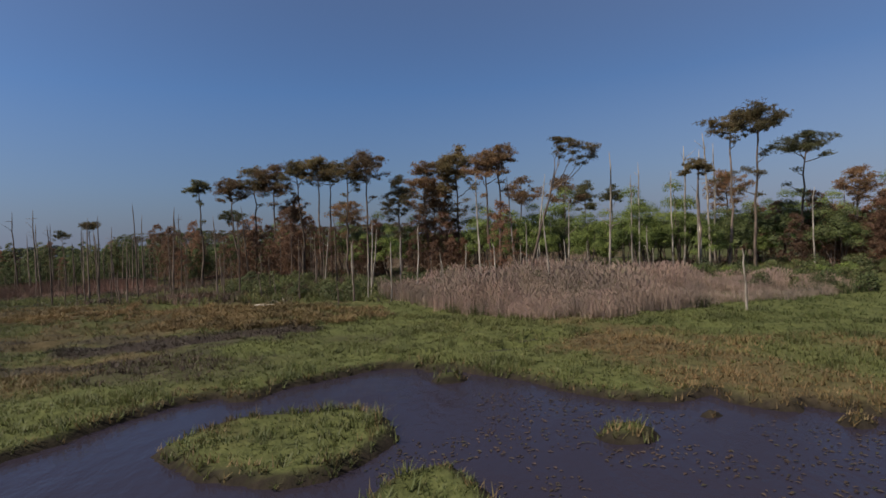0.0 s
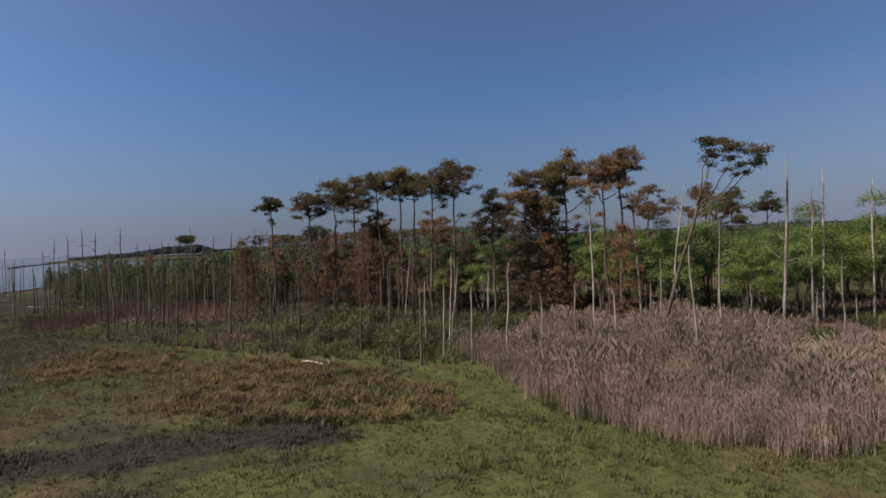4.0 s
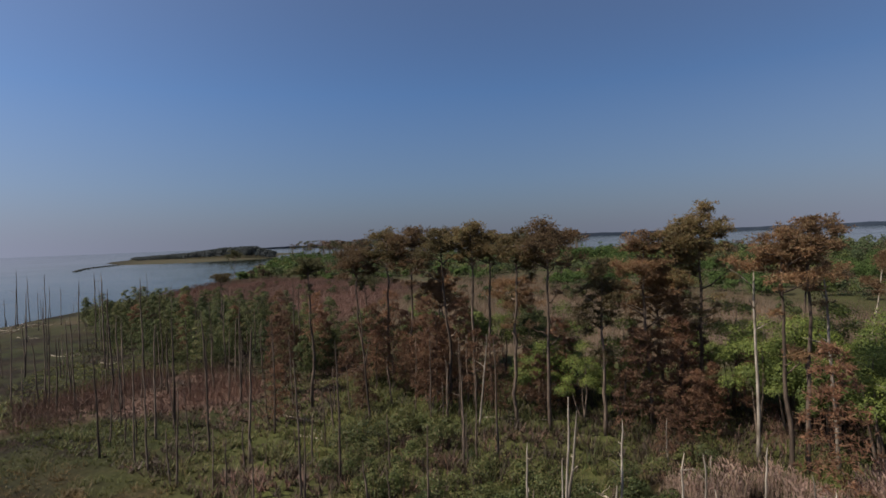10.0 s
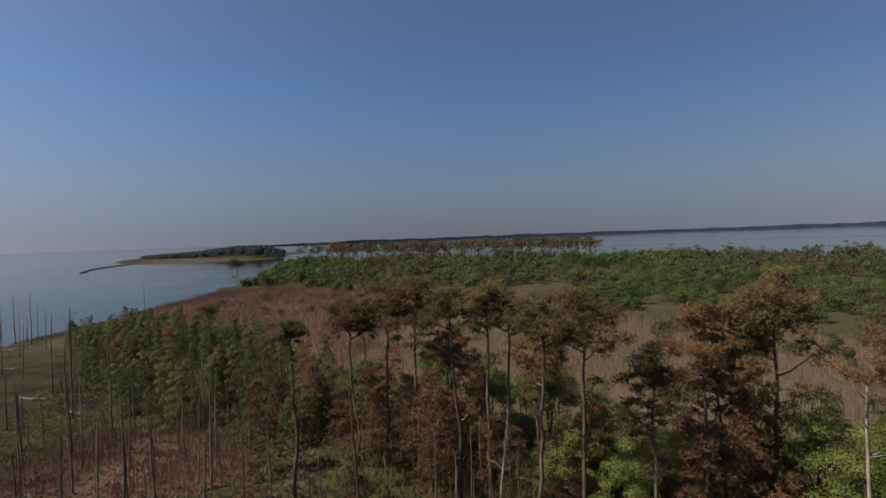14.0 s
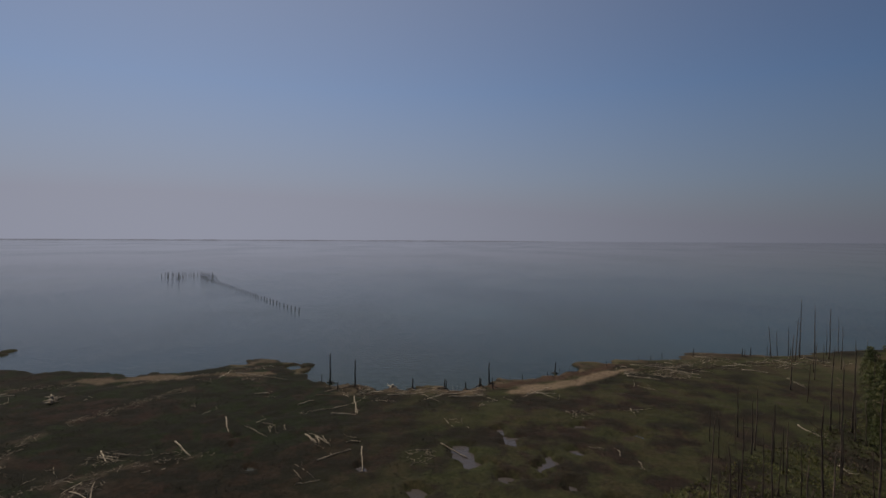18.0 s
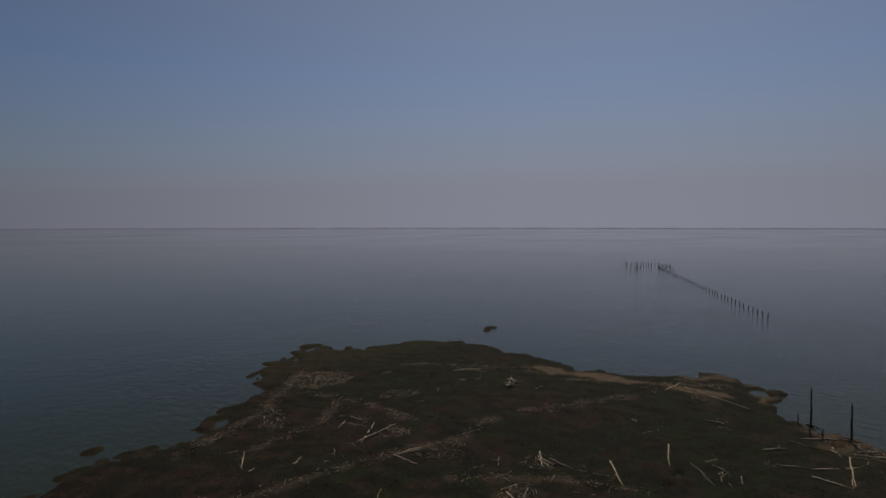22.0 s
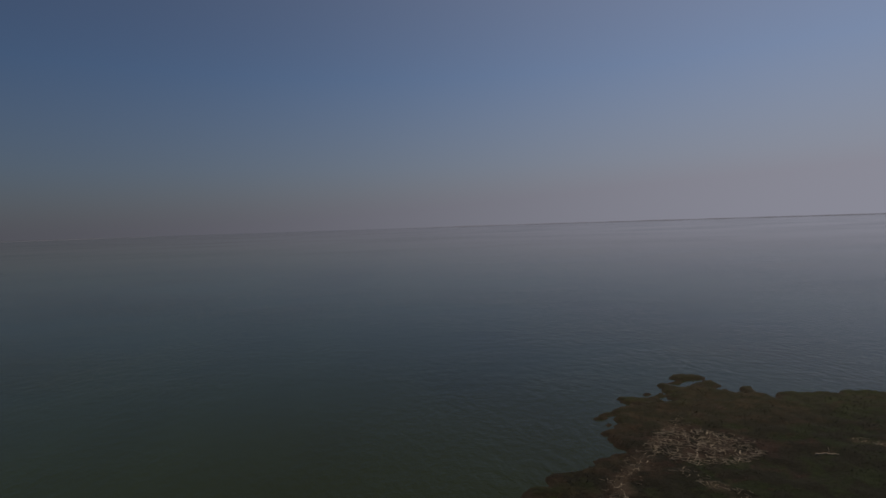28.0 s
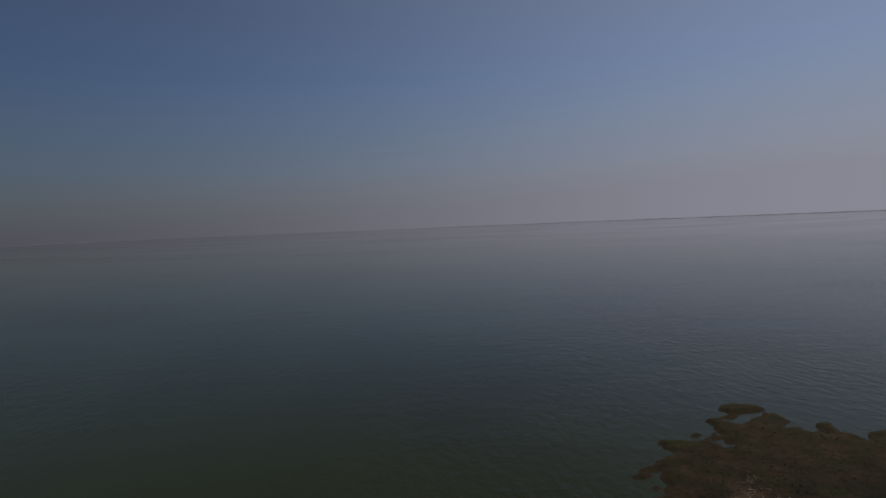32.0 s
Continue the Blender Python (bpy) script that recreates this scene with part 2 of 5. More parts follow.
def fbm(x, y, size, k=0, octaves=4):
    out, amp = 0, 1.0
    for o in range(octaves):
        out = out + amp * vnoise(x / size * 2**o + 17.3 * o, y / size * 2**o - 9.1 * o, (k + o) % 8)
        amp *= 0.5
    return out


def smooth(a, b, v):
    t = np.clip((v - a) / (b - a), 0, 1)
    return t * t * (3 - 2 * t)


def signed(poly, x, y):
    """Distance to the outline of a polygon, positive inside."""
    p = np.array(poly, float)
    best = np.full(np.shape(x), 1e12)
    inside = np.zeros(np.shape(x), bool)
    for (ax, ay), (bx, by) in zip(p, np.roll(p, -1, 0)):
        dx, dy = bx - ax, by - ay
        t = np.clip(((x - ax) * dx + (y - ay) * dy) / (dx * dx + dy * dy), 0, 1)
        best = np.minimum(best, (x - ax - t * dx) ** 2 + (y - ay - t * dy) ** 2)
        cross = ((ay > y) != (by > y)) & (x < dx * (y - ay) / (dy if dy else 1e-9) + ax)
        inside ^= cross
    return np.where(inside, 1, -1) * np.sqrt(best)


WEST_SHORE = [(-250, 376), (-194, 284), (-172, 230), (-158, 189), (-146, 155), (-137, 130), (-134, 110), (-134, 98), (-129, 83), (-123, 70),
              (-115.5, 61), (-108, 51), (-105, 43), (-103.7, 36), (-104, 28), (-107.5, 21.5), (-114.7, 18.4), (-121, 15.5), (-120, 9.7), (-126, 5.3),
              (-118.6, 2.5), (-114, -6), (-111.6, -14), (-113.4, -25), (-112, -35), (-113.5, -48.8), (-107, -54.7), (-101, -55.2), (-95.5, -57), (-91.5, -60.5)]
TIP_SHORE = [(-88.5, -59.2), (-86.5, -63.5), (-82.5, -65), (-78, -61), (-74, -58.5), (-71, -55.5), (-66.5, -54.2), (-65.3, -51.5), (-68, -48), (-65, -43.5), (-61.8, -40.5), (-58, -38.8), (-53.3, -35.5),
             (-47.6, -33), (-43.4, -30.1), (-38.7, -29.7), (-34.8, -29), (-28.7, -24.7), (-22, -12), (-17, 2), (-14.5, 10)]
POND_SHORE = [(-13, 15.9), (-12.3, 17.7), (-11.7, 19.2), (-10.8, 20.9), (-9.3, 21.9), (-8.6, 21.0), (-7.4, 21.2), (-6.8, 22.7), (-4.9, 24.7), (-3, 25.9), (-1.3, 25.6), (-0.9, 24.6), (0.1, 24.9),
              (0.9, 24.1), (3.1, 22.7), (4.3, 20.9), (5.6, 19.7), (7.7, 18.9), (9.4, 19.8), (9.5, 18.6), (11, 17.3), (11.6, 18.2), (12, 17.4), (13, 16.7),
              (20, 13), (35, 8), (60, 5)]
BACK_SHORE = [(110, 20), (180, 80), (260, 180), (330, 300), (250, 400), (80, 440), (-80, 470), (-200, 500), (-275, 455), (-290, 410)]
ISLAND = WEST_SHORE + TIP_SHORE + POND_SHORE + BACK_SHORE
ISLET = [(-9.1, 16.2), (-8.5, 17.7), (-7.5, 19.3), (-5.6, 19.6), (-3.1, 19.5), (-2.0, 18.5), (-1.8, 16.6), (-2.3, 15.0), (-3.1, 13.8), (-4.4, 13.4), (-6.9, 14.4)]
NEAR_ISLET = [(-2.6, 11.5), (-1.9, 13.2), (-1.2, 14.1), (-0.1, 14.3), (0.6, 13.2), (1.0, 11.5), (0, 10.5)]
HEADLAND = [(-560, 527), (-470, 520), (-400, 580), (-395, 640), (-470, 770), (-560, 1000), (-800, 1010), (-860, 830), (-700, 640)]
PUDDLES = [(-8.8, 27.7, 1.3), (5.4, 30.9, 1.2), (-0.4, 27.9, 1.1), (2.7, 28.2, 1.0), (-25, 34, 1.2),
           (-79.2, 16.8, 1.6), (-77.7, 44.4, 2.0), (-70.8, 33.8, 1.5), (-78.9, 51.1, 1.6), (-69, 49.7, 2.0), (-77.5, 36.8, 1.2), (-87.5, 60.5, 1.9), (-71.3, 53.7, 1.3),
           (-64.9, 40.3, 1.6), (-72.6, 45.2, 2.0), (-62.3, 59.3, 2.0), (-76.4, 58.6, 1.3), (-74.2, 54.9, 1.6), (-90.8, 63.6, 1.3), (-84, 50, 1.1), (-67, 56, 1.4), (-71.2, 21.0, 1.3), (-82, 68, 1.2), (-57.5, 50.5, 1.3)]


# small grass hummocks standing off the ragged edge of the spit
HUMMOCKS = [(-66.2, -53.8, 1.2), (-73.5, -58.8, 1.0), (-85.8, -68.0, 1.6), (-55.8, -36.6, 0.9), (-66.5, -47.0, 1.3), (-36.9, -29.5, 1.1), (-123.3, 3.6, 1.6), (-29.1, -25.0, 0.9)]
hr = np.random.default_rng(77)
for (ax, ay), (bx, by) in zip(TIP_SHORE[:17], TIP_SHORE[1:18]):
    for k in range(3):
        f, o, e = hr.random(), hr.uniform(-0.6, 1.7), math.hypot(bx - ax, by - ay)
        HUMMOCKS.append((ax + (bx - ax) * f + (by - ay) / e * o, ay + (by - ay) * f - (bx - ax) / e * o, hr.uniform(0.45, 1.15)))


def shore(x, y):
    wob = 1.3 * fbm(x, y, 5.0, 1, 3) + 0.7 * fbm(x, y, 1.3, 4, 2)
    wob = wob + smooth(-25, -45, x) * (4.6 * fbm(x, y, 6.5, 2, 2) + 3.0 * fbm(x, y, 2.6, 6, 3))
    calm = smooth(6, 20, np.hypot(x, y - 15))
    d = signed(ISLAND, x, y) + wob * (0.35 + 0.65 * calm)
    d = np.maximum(d, signed(ISLET, x, y) + 0.35 * wob)
    d = np.maximum(d, signed(NEAR_ISLET, x, y) + 0.3 * wob)
    for cx, cy, r in ((5.1, 16.2, 0.75), (0.0, 23.4, 0.6), (11.9, 16.3, 0.45), (8.2, 17.6, 0.3)):
        d = np.maximum(d, r - np.hypot((x - cx) * 0.75, y - cy) + 0.2 * wob)
    for cx, cy, r in ((-131.4, -54.9, 2.0), (-128.5, -53.0, 0.8), (-37.3, -35.3, 0.5), (-112.5, -47.5, 2.0)):
        d = np.maximum(d, r - np.hypot(x - cx, (y - cy) * 1.3) + 0.5 * wob)
    at = (x < -20) & (y < 10)
    if at.any():
        xa, ya, da = x[at], y[at], d[at]
        for cx, cy, r in HUMMOCKS:
            da = np.maximum(da, r - np.hypot((xa - cx) * 0.72, (ya - cy) * 1.25) + 0.35 * wob[at])
        d[at] = da
    return np.maximum(d, signed(HEADLAND, x, y) + 6 * fbm(x, y, 60, 2, 3))


def land(x, y):
    """Height of the ground, and the distance from the water's edge."""
    d = shore(x, y)
    bank = 0.36 * smooth(-0.15, 0.35, d) - 0.06
    beach = smooth(16, 3, np.abs(signed([(-134, 92), (-123, 68), (-107, 52), (-103, 36), (-95, 40), (-99, 56), (-112, 74), (-122, 92)], x, y) - 4))
    low = -0.12 - 1.6 * smooth(0.3, 30, -d)
    h = np.where(d > 0, bank + 0.25 * smooth(2, 40, d) + 0.5 * smooth(30, 90, d), low * smooth(0, 0.6, -d) - 0.06)
    lumps = 0.22 * fbm(x, y, 1.6, 3, 3) + 0.22 * fbm(x, y, 9, 5, 3)
    lumps = lumps + 0.8 * np.maximum(vnoise(x / 1.5, y / 1.0, 2), 0) * smooth(-2, -9, x) * smooth(34, 40, y) * smooth(-40, -30, x)
    h = h + np.where(d > 0.15, lumps * smooth(0.1, 1.5, d), 0)
    ragged = 1.2 * fbm(x, y, 2.2, 6, 3)
    for cx, cy, r in PUDDLES:
        r = r * (0.72 if cx < -40 else 1.0)
        q = np.hypot((x - cx) * 0.7, (y - cy) * 1.2) + r * ragged * (1.8 if cx < -40 else 1.0)
        h = h - (0.08 + np.maximum(h, 0)) * smooth(r * 1.2, r * 0.75, q)
    return h, d


def height(x, y):
    return float(land(np.array([x], float), np.array([y], float))[0][0])


def lines(parts, far):
    v = [parts[0][0]]
    for a, b, step in parts:
        while v[-1] < b - 1e-6:
            v.append(min(v[-1] + step, b))
    lo, hi, s = [], [], parts[-1][2]
    while (hi[-1] if hi else v[-1]) < far:
        s *= 1.13
        hi.append((hi[-1] if hi else v[-1]) + s)
    s = parts[0][2]
    while (lo[-1] if lo else v[0]) > -far:
        s *= 1.13
        lo.append((lo[-1] if lo else v[0]) - s)
    return np.array(lo[::-1] + v + hi)


def fast_mesh(name, verts, faces, material=None, smooth_it=False):
    """A mesh from arrays; all faces have the same number of corners."""
    verts, faces = np.asarray(verts, np.float32), np.asarray(faces, np.int32)
    me = bpy.data.meshes.new(name)
    n, k = faces.shape
    me.vertices.add(len(verts))
    me.vertices.foreach_set("co", verts.ravel())
    me.loops.add(n * k)
    me.loops.foreach_set("vertex_index", faces.ravel())
    me.polygons.add(n)
    me.polygons.foreach_set("loop_start", np.arange(0, n * k, k, dtype=np.int32))
    me.polygons.foreach_set("use_smooth", np.full(n, smooth_it))
    me.update(calc_edges=True)
    if material:
        me.materials.append(material)
    return me


gx = lines([(-135, -16, 0.6), (-16, 16, 0.26), (16, 45, 0.6)], 5200)
gy = lines([(-70, 10, 0.6), (10, 33, 0.26), (33, 80, 0.6)], 5200)
GX, GY = np.meshgrid(gx, gy, indexing="ij")
GH, GD = land(GX.ravel(), GY.ravel())
idx = np.arange(len(gx) * len(gy)).reshape(len(gx), len(gy))
quads = np.stack([idx[:-1, :-1], idx[1:, :-1], idx[1:, 1:], idx[:-1, 1:]], -1).reshape(-1, 4)
ground_me = fast_mesh("ground", np.stack([GX.ravel(), GY.ravel(), GH], -1), quads, None, True)


def mask(name, values):
    ground_me.attributes.new(name, "FLOAT", "POINT").data.foreach_set("value", values.astype(np.float32))


px, py = GX.ravel(), GY.ravel()
SAND_LINE = [(-119, 79), (-116, 74), (-110, 66), (-105, 59), (-102.5, 54)]
sand_d = np.min([np.hypot(px - (a[0] + (b[0] - a[0]) * f), py - (a[1] + (b[1] - a[1]) * f)) for a, b in zip(SAND_LINE, SAND_LINE[1:]) for f in np.linspace(0, 1, 8)], 0)
sand_m = smooth(2.1, 0.9, sand_d + 3.0 * fbm(px, py, 4, 2, 3))
SOUTH_SAND = [(-105.5, -22), (-107.5, -15), (-110, -6), (-112, 3), (-112.5, 9)]
sand_e = np.min([np.hypot(px - (a[0] + (b[0] - a[0]) * f), py - (a[1] + (b[1] - a[1]) * f)) for a, b in zip(SOUTH_SAND, SOUTH_SAND[1:]) for f in np.linspace(0, 1, 8)], 0)
sand_m = np.maximum(sand_m, 0.55 * smooth(1.5, 0.5, sand_e + 3.4 * fbm(px, py, 4, 6, 3)))
mask("peat", smooth(2.2, 1.0, np.hypot(sand_d - 3.6, 0) + 2.5 * fbm(px, py, 3, 4, 3)) * (GD < 5) * (GD > 0.1) * (py > 50))
shelf = smooth(1.4, 0.5, np.abs(GD - 1.5) + 2.0 * fbm(px, py, 3, 6, 3)) * smooth(0.0, 0.2, fbm(px, py, 11, 3)) * (px < -60) * (py < 100)
drift_m = smooth(4.5, 1.2, GD + 4.0 * fbm(px, py, 2.5, 3, 4)) * (px < -95) * smooth(19, 25, py) * smooth(130, 118, py)
mask("sand", np.clip(0.7 * sand_m + 0.24 * drift_m + 0.3 * shelf * (py > 0), 0, 1))
# where the spit's shade-darkened ground colours replace the marsh's
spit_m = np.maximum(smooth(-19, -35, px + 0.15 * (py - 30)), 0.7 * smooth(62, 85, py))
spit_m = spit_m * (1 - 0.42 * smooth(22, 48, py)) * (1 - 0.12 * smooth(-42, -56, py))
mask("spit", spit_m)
mask("moor", smooth(-34, -48, px) * smooth(16, 30, py))
WRACK = [(-105.5, 24, 2.6), (-103, 29.5, 2.6), (-101.5, 36, 2.8), (-101.5, 42, 2.6), (-102.5, 48, 2.4), (-72.8, -42, 7.5), (-58.1, -31.9, 2.6), (-77, -26, 4), (-66, -13.8, 3.2), (-66.5, -5.5, 4), (-72, 4.3, 3), (-64.3, 7, 3), (-57, -28, 2.5), (-84, -7, 1.6), (-88, -5, 1.7), (-92, -3.6, 1.6), (-96, -2.2, 1.6), (-100, -1, 1.8), (-110, 8, 3.5), (-74, 40, 3), (-90, 62, 3), (-115, 85, 5), (-130, 98, 5)]
STREAKS = [[(-43.8, -25.8), (-57.4, -33.1), (-66, -42), (-75.4, -50.9)], [(-67.1, -37.6), (-70.7, -27.8), (-70.7, -15.9)], [(-83.9, -7.8), (-92, -4.6), (-101.3, -1.5)], [(-104, -12), (-106.9, -7.9), (-113, 1), (-118.7, 8.1)],
           [(-42.5, -11.5), (-58.9, -9.6), (-70.3, -6.7), (-79, -9)], [(-62, 0), (-70, 8), (-74, 16)], [(-52, -22), (-62, -24), (-68, -30)], [(-90, -40), (-99, -30), (-104, -20)]]
streak_d = np.min([np.hypot(px - (a[0] + (b[0] - a[0]) * f), py - (a[1] + (b[1] - a[1]) * f)) for s in STREAKS for a, b in zip(s, s[1:]) for f in np.linspace(0, 1, 14)], 0)
streak_m = smooth(1.1, 0.25, streak_d + 2.0 * fbm(px, py, 2.0, 5, 4) + 0.25)
wrack_m = np.max([smooth(r, r * 0.4, np.hypot(px - cx, (py - cy) * 1.2) + 7 * fbm(px, py, 6, 5, 4) + 1.2) for cx, cy, r in WRACK], 0)
mask("wrack", np.maximum(0.42 * wrack_m * smooth(-0.2, 0.25, fbm(px, py, 1.6, 2, 3)), 0.5 * streak_m))
BROWN = ((-38, -15, 14), (-60, -20, 13), (-56, -31, 12), (-70, -42, 8), (-97, 66, 11), (-84.5, 56, 10), (-112, 89, 8), (-76, 67, 9), (-104, 77, 7), (-60, 66, 14), (-66, 61, 8), (-106, 30, 7), (-90, -8, 8))
brown_m = np.max([smooth(r, r * 0.5, np.hypot(px - cx, py - cy) + 10 * fbm(px, py, 9, 4, 4)) for cx, cy, r in BROWN], 0)
mask("brown", np.clip(brown_m + 0.8 * smooth(0.1, 0.3, fbm(px, py, 17, 3, 4)), 0, 1))
DUSK = [(-20.5, 32.2), (-16.8, 33.3), (-13.8, 35.2), (-11.2, 36.2)]


def dusky(x, y):
    """Darker, purplish plant cover on the marsh: one long patch and smaller ones."""
    d = np.min([np.hypot((x - (a[0] + (b[0] - a[0]) * f)) * 0.8, y - (a[1] + (b[1] - a[1]) * f)) for a, b in zip(DUSK, DUSK[1:]) for f in np.linspace(0, 1, 5)], 0)
    one = smooth(2.6, 1.3, d + 1.6 * fbm(x, y, 3.0, 5, 3))
    two = smooth(2.4, 0.8, np.hypot((x + 4.6) * 0.7, y - 32.2) + 2.4 * fbm(x, y, 2.2, 6, 3)) * 0.8
    far = smooth(0.05, 0.35, fbm(x, y * 1.8, 5.0, 2, 4) + 0.12 * smooth(38, 46, y)) * smooth(20, 27, y) * smooth(-4, -14, x)
    return np.clip(np.maximum(np.maximum(one, 0.6 * two), 0.7 * far * (1 - 0.7 * smooth(37, 41, y))), 0, 1)


mask("dusk", dusky(px, py))


def drying(x, y):
    """How far the marsh grass has turned to straw: a wide hummocky patch and scattered ones."""
    wide_one = smooth(36, 41, y) * smooth(-2, -8, x) * smooth(53, 49, y)
    lumps = np.maximum(vnoise(x / 1.5, y / 0.8, 2), -0.2)
    return smooth(-0.05, 0.5, fbm(x, y, 9, 4, 4) + 0.22 * wide_one + 0.5 * lumps * wide_one + 0.12 * fbm(x, y, 1.2, 5, 2) + 0.3 * smooth(5, 12, x) * smooth(34, 28, y) - 0.06)


mask("dry", drying(px, py))
HUMMOCKY = [(-38, 46), (-27, 41), (-18, 38), (-9, 37), (-4, 40), (-5, 45), (-14, 49), (-24, 52), (-38, 54)]
mask("hummocky", 0.5 * smooth(-0.5, 1.5, signed(HUMMOCKY, px, py) + 3 * fbm(px, py, 5, 3, 3)))
RED = [(-116, 140), (-133, 138), (-143, 158), (-154, 190), (-165, 226), (-150, 243), (-112, 238), (-86, 222), (-58, 190), (-56, 165), (-52, 125), (-44, 100), (-58, 112), (-80, 134)]
TAN = [(-44, 98), (-52, 125), (-62, 165), (-50, 225), (-22, 212), (2, 165), (22, 160), (40, 130), (32, 100), (8, 93), (-22, 95)]
PATCH = [(-61, 64), (-55, 60), (-48, 66), (-43, 70), (-38, 74), (-42, 80), (-52, 85), (-60, 80)]
mottle = fbm(px, py, 8, 4, 3)
mask("red", np.maximum(smooth(-1, 3, signed(RED, px, py) + 6 * mottle), 0.8 * smooth(-0.5, 2.5, signed(PATCH, px, py) + 5 * mottle)))
mask("tan", smooth(-1, 3, signed(TAN, px, py) + 6 * mottle))
mask("far", smooth(140, 190, np.hypot(px, py)) * (py > 40) * smooth(3, 9, GD + 4 * mottle))
mask("bank", smooth(0.6, 0.12, GD) * (GD > -3) + (GD <= -3))

m, nt, p = base("marsh_ground", 0.95, 0.1)


def attr(name):
    a = nt.nodes.new("ShaderNodeAttribute")
    a.attribute_name = name
    return a.outputs["Fac"]


patch = noise_tex(nt, 0.11, 5, 0.6)
fine = noise_tex(nt, 2.2, 6, 0.7)
grit = noise_tex(nt, 11.0, 4, 0.7)
green = ramp(nt, fine, [(0.25, (0.03, 0.033, 0.012)), (0.5, (0.064, 0.07, 0.023)), (0.75, (0.1, 0.102, 0.036))])
brown = ramp(nt, fine, [(0.25, (0.026, 0.02, 0.011)), (0.5, (0.066, 0.05, 0.024)), (0.75, (0.108, 0.08, 0.041))])
marsh = mix(nt, attr("dry"), green, brown)
dusk_c = ramp(nt, fine, [(0.25, (0.015, 0.011, 0.009)), (0.75, (0.045, 0.034, 0.027))])
marsh = mix(nt, attr("dusk"), marsh, dusk_c)
marsh = mix(nt, attr("hummocky"), marsh, ramp(nt, fine, [(0.3, (0.016, 0.013, 0.007)), (0.7, (0.055, 0.042, 0.022))]))
# spit ground far darker than the marsh: backlit shade put into its colours
s_green_backlit = ramp(nt, fine, [(0.25, (0.004, 0.006, 0.0026)), (0.5, (0.0085, 0.0128, 0.0046)), (0.78, (0.019, 0.026, 0.0095))])
s_brown_backlit = ramp(nt, fine, [(0.25, (0.007, 0.0042, 0.0035)), (0.5, (0.0175, 0.0102, 0.008)), (0.78, (0.044, 0.027, 0.021))])
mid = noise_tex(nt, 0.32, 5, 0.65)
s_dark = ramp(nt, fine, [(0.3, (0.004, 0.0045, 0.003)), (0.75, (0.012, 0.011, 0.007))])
spit_backlit_c = mix(nt, attr("brown"), s_green_backlit, s_brown_backlit)
spit_backlit_c = mix(nt, ramp(nt, noise_tex(nt, 0.16, 5, 0.62, stretch=(1, 1.5, 1)), [(0.53, (0, 0, 0)), (0.6, (0.9, 0.9, 0.9))]), spit_backlit_c, s_brown_backlit)
spit_backlit_c = mix(nt, ramp(nt, mid, [(0.46, (0.92, 0.92, 0.92)), (0.56, (0, 0, 0))]), spit_backlit_c, s_dark)
moor = ramp(nt, noise_tex(nt, 0.13, 5, 0.6, stretch=(1, 1.3, 1)), [(0.4, (0.017, 0.013, 0.0095)), (0.47, (0.03, 0.023, 0.016)), (0.52, (0.044, 0.046, 0.02)), (0.62, (0.062, 0.064, 0.027)), (0.7, (0.06, 0.045, 0.035))])
moor = mix(nt, 1.0, moor, ramp(nt, fine, [(0.3, (0.6, 0.6, 0.6)), (0.7, (1.3, 1.3, 1.3))]), "MULTIPLY")
marsh = mix(nt, attr("moor"), marsh, moor)
col = mix(nt, attr("spit"), marsh, spit_backlit_c)
col = mix(nt, attr("far"), col, ramp(nt, patch, [(0.35, (0.034, 0.04, 0.018)), (0.65, (0.072, 0.053, 0.035))]))
col = mix(nt, attr("tan"), col, ramp(nt, fine, [(0.3, (0.078, 0.057, 0.04)), (0.7, (0.134, 0.098, 0.07))]))
col = mix(nt, attr("red"), col, ramp(nt, fine, [(0.3, (0.085, 0.05, 0.041)), (0.7, (0.138, 0.084, 0.068))]))
wrack_c = ramp(nt, grit, [(0.3, (0.03, 0.021, 0.016)), (0.5, (0.06, 0.044, 0.034)), (0.66, (0.12, 0.095, 0.075)), (0.8, (0.26, 0.22, 0.18))])
wr = nt.nodes.new("ShaderNodeMath")
wr.operation = "MULTIPLY"
nt.links.new(attr("wrack"), wr.inputs[0])
wr.inputs[1].default_value = 0.85
col = mix(nt, wr.outputs[0], col, wrack_c)
sand_c = ramp(nt, fine, [(0.3, (0.11, 0.078, 0.055)), (0.7, (0.27, 0.2, 0.145))])
col = mix(nt, attr("sand"), col, sand_c)
col = mix(nt, attr("peat"), col, ramp(nt, fine, [(0.3, (0.022, 0.013, 0.009)), (0.7, (0.07, 0.043, 0.031))]))
mud_c = ramp(nt, fine, [(0.3, (0.01, 0.008, 0.006)), (0.7, (0.028, 0.021, 0.015))])
col = mix(nt, attr("bank"), col, mud_c)
nt.links.new(col, p.inputs["Base Color"])
nt.links.new(bump(nt, fine, 0.9, 0.12), p.inputs["Normal"])
ground_me.materials.append(m)
ground = tagged(new("ground", ground_me), "low marsh ground with mud banks, sand and grass mats", "ground", kind="structure")

# water: one level sheet round and between the land
m, nt, p = base("bay_water", 0.06, 0.26)
p.inputs["IOR"].default_value = 1.33
deep = ramp(nt, noise_tex(nt, 0.012, 4, 0.6, stretch=(1, 0.35, 1)), [(0.35, (0.013, 0.0165, 0.004)), (0.65, (0.019, 0.027, 0.01))])
span = nt.nodes.new("ShaderNodeVectorMath")
span.operation = "DISTANCE"
nt.links.new(nt.nodes.new("ShaderNodeTexCoord").outputs["Object"], span.inputs[0])
span.inputs[1].default_value = (0, 14, 0)
pool = nt.nodes.new("ShaderNodeMapRange")
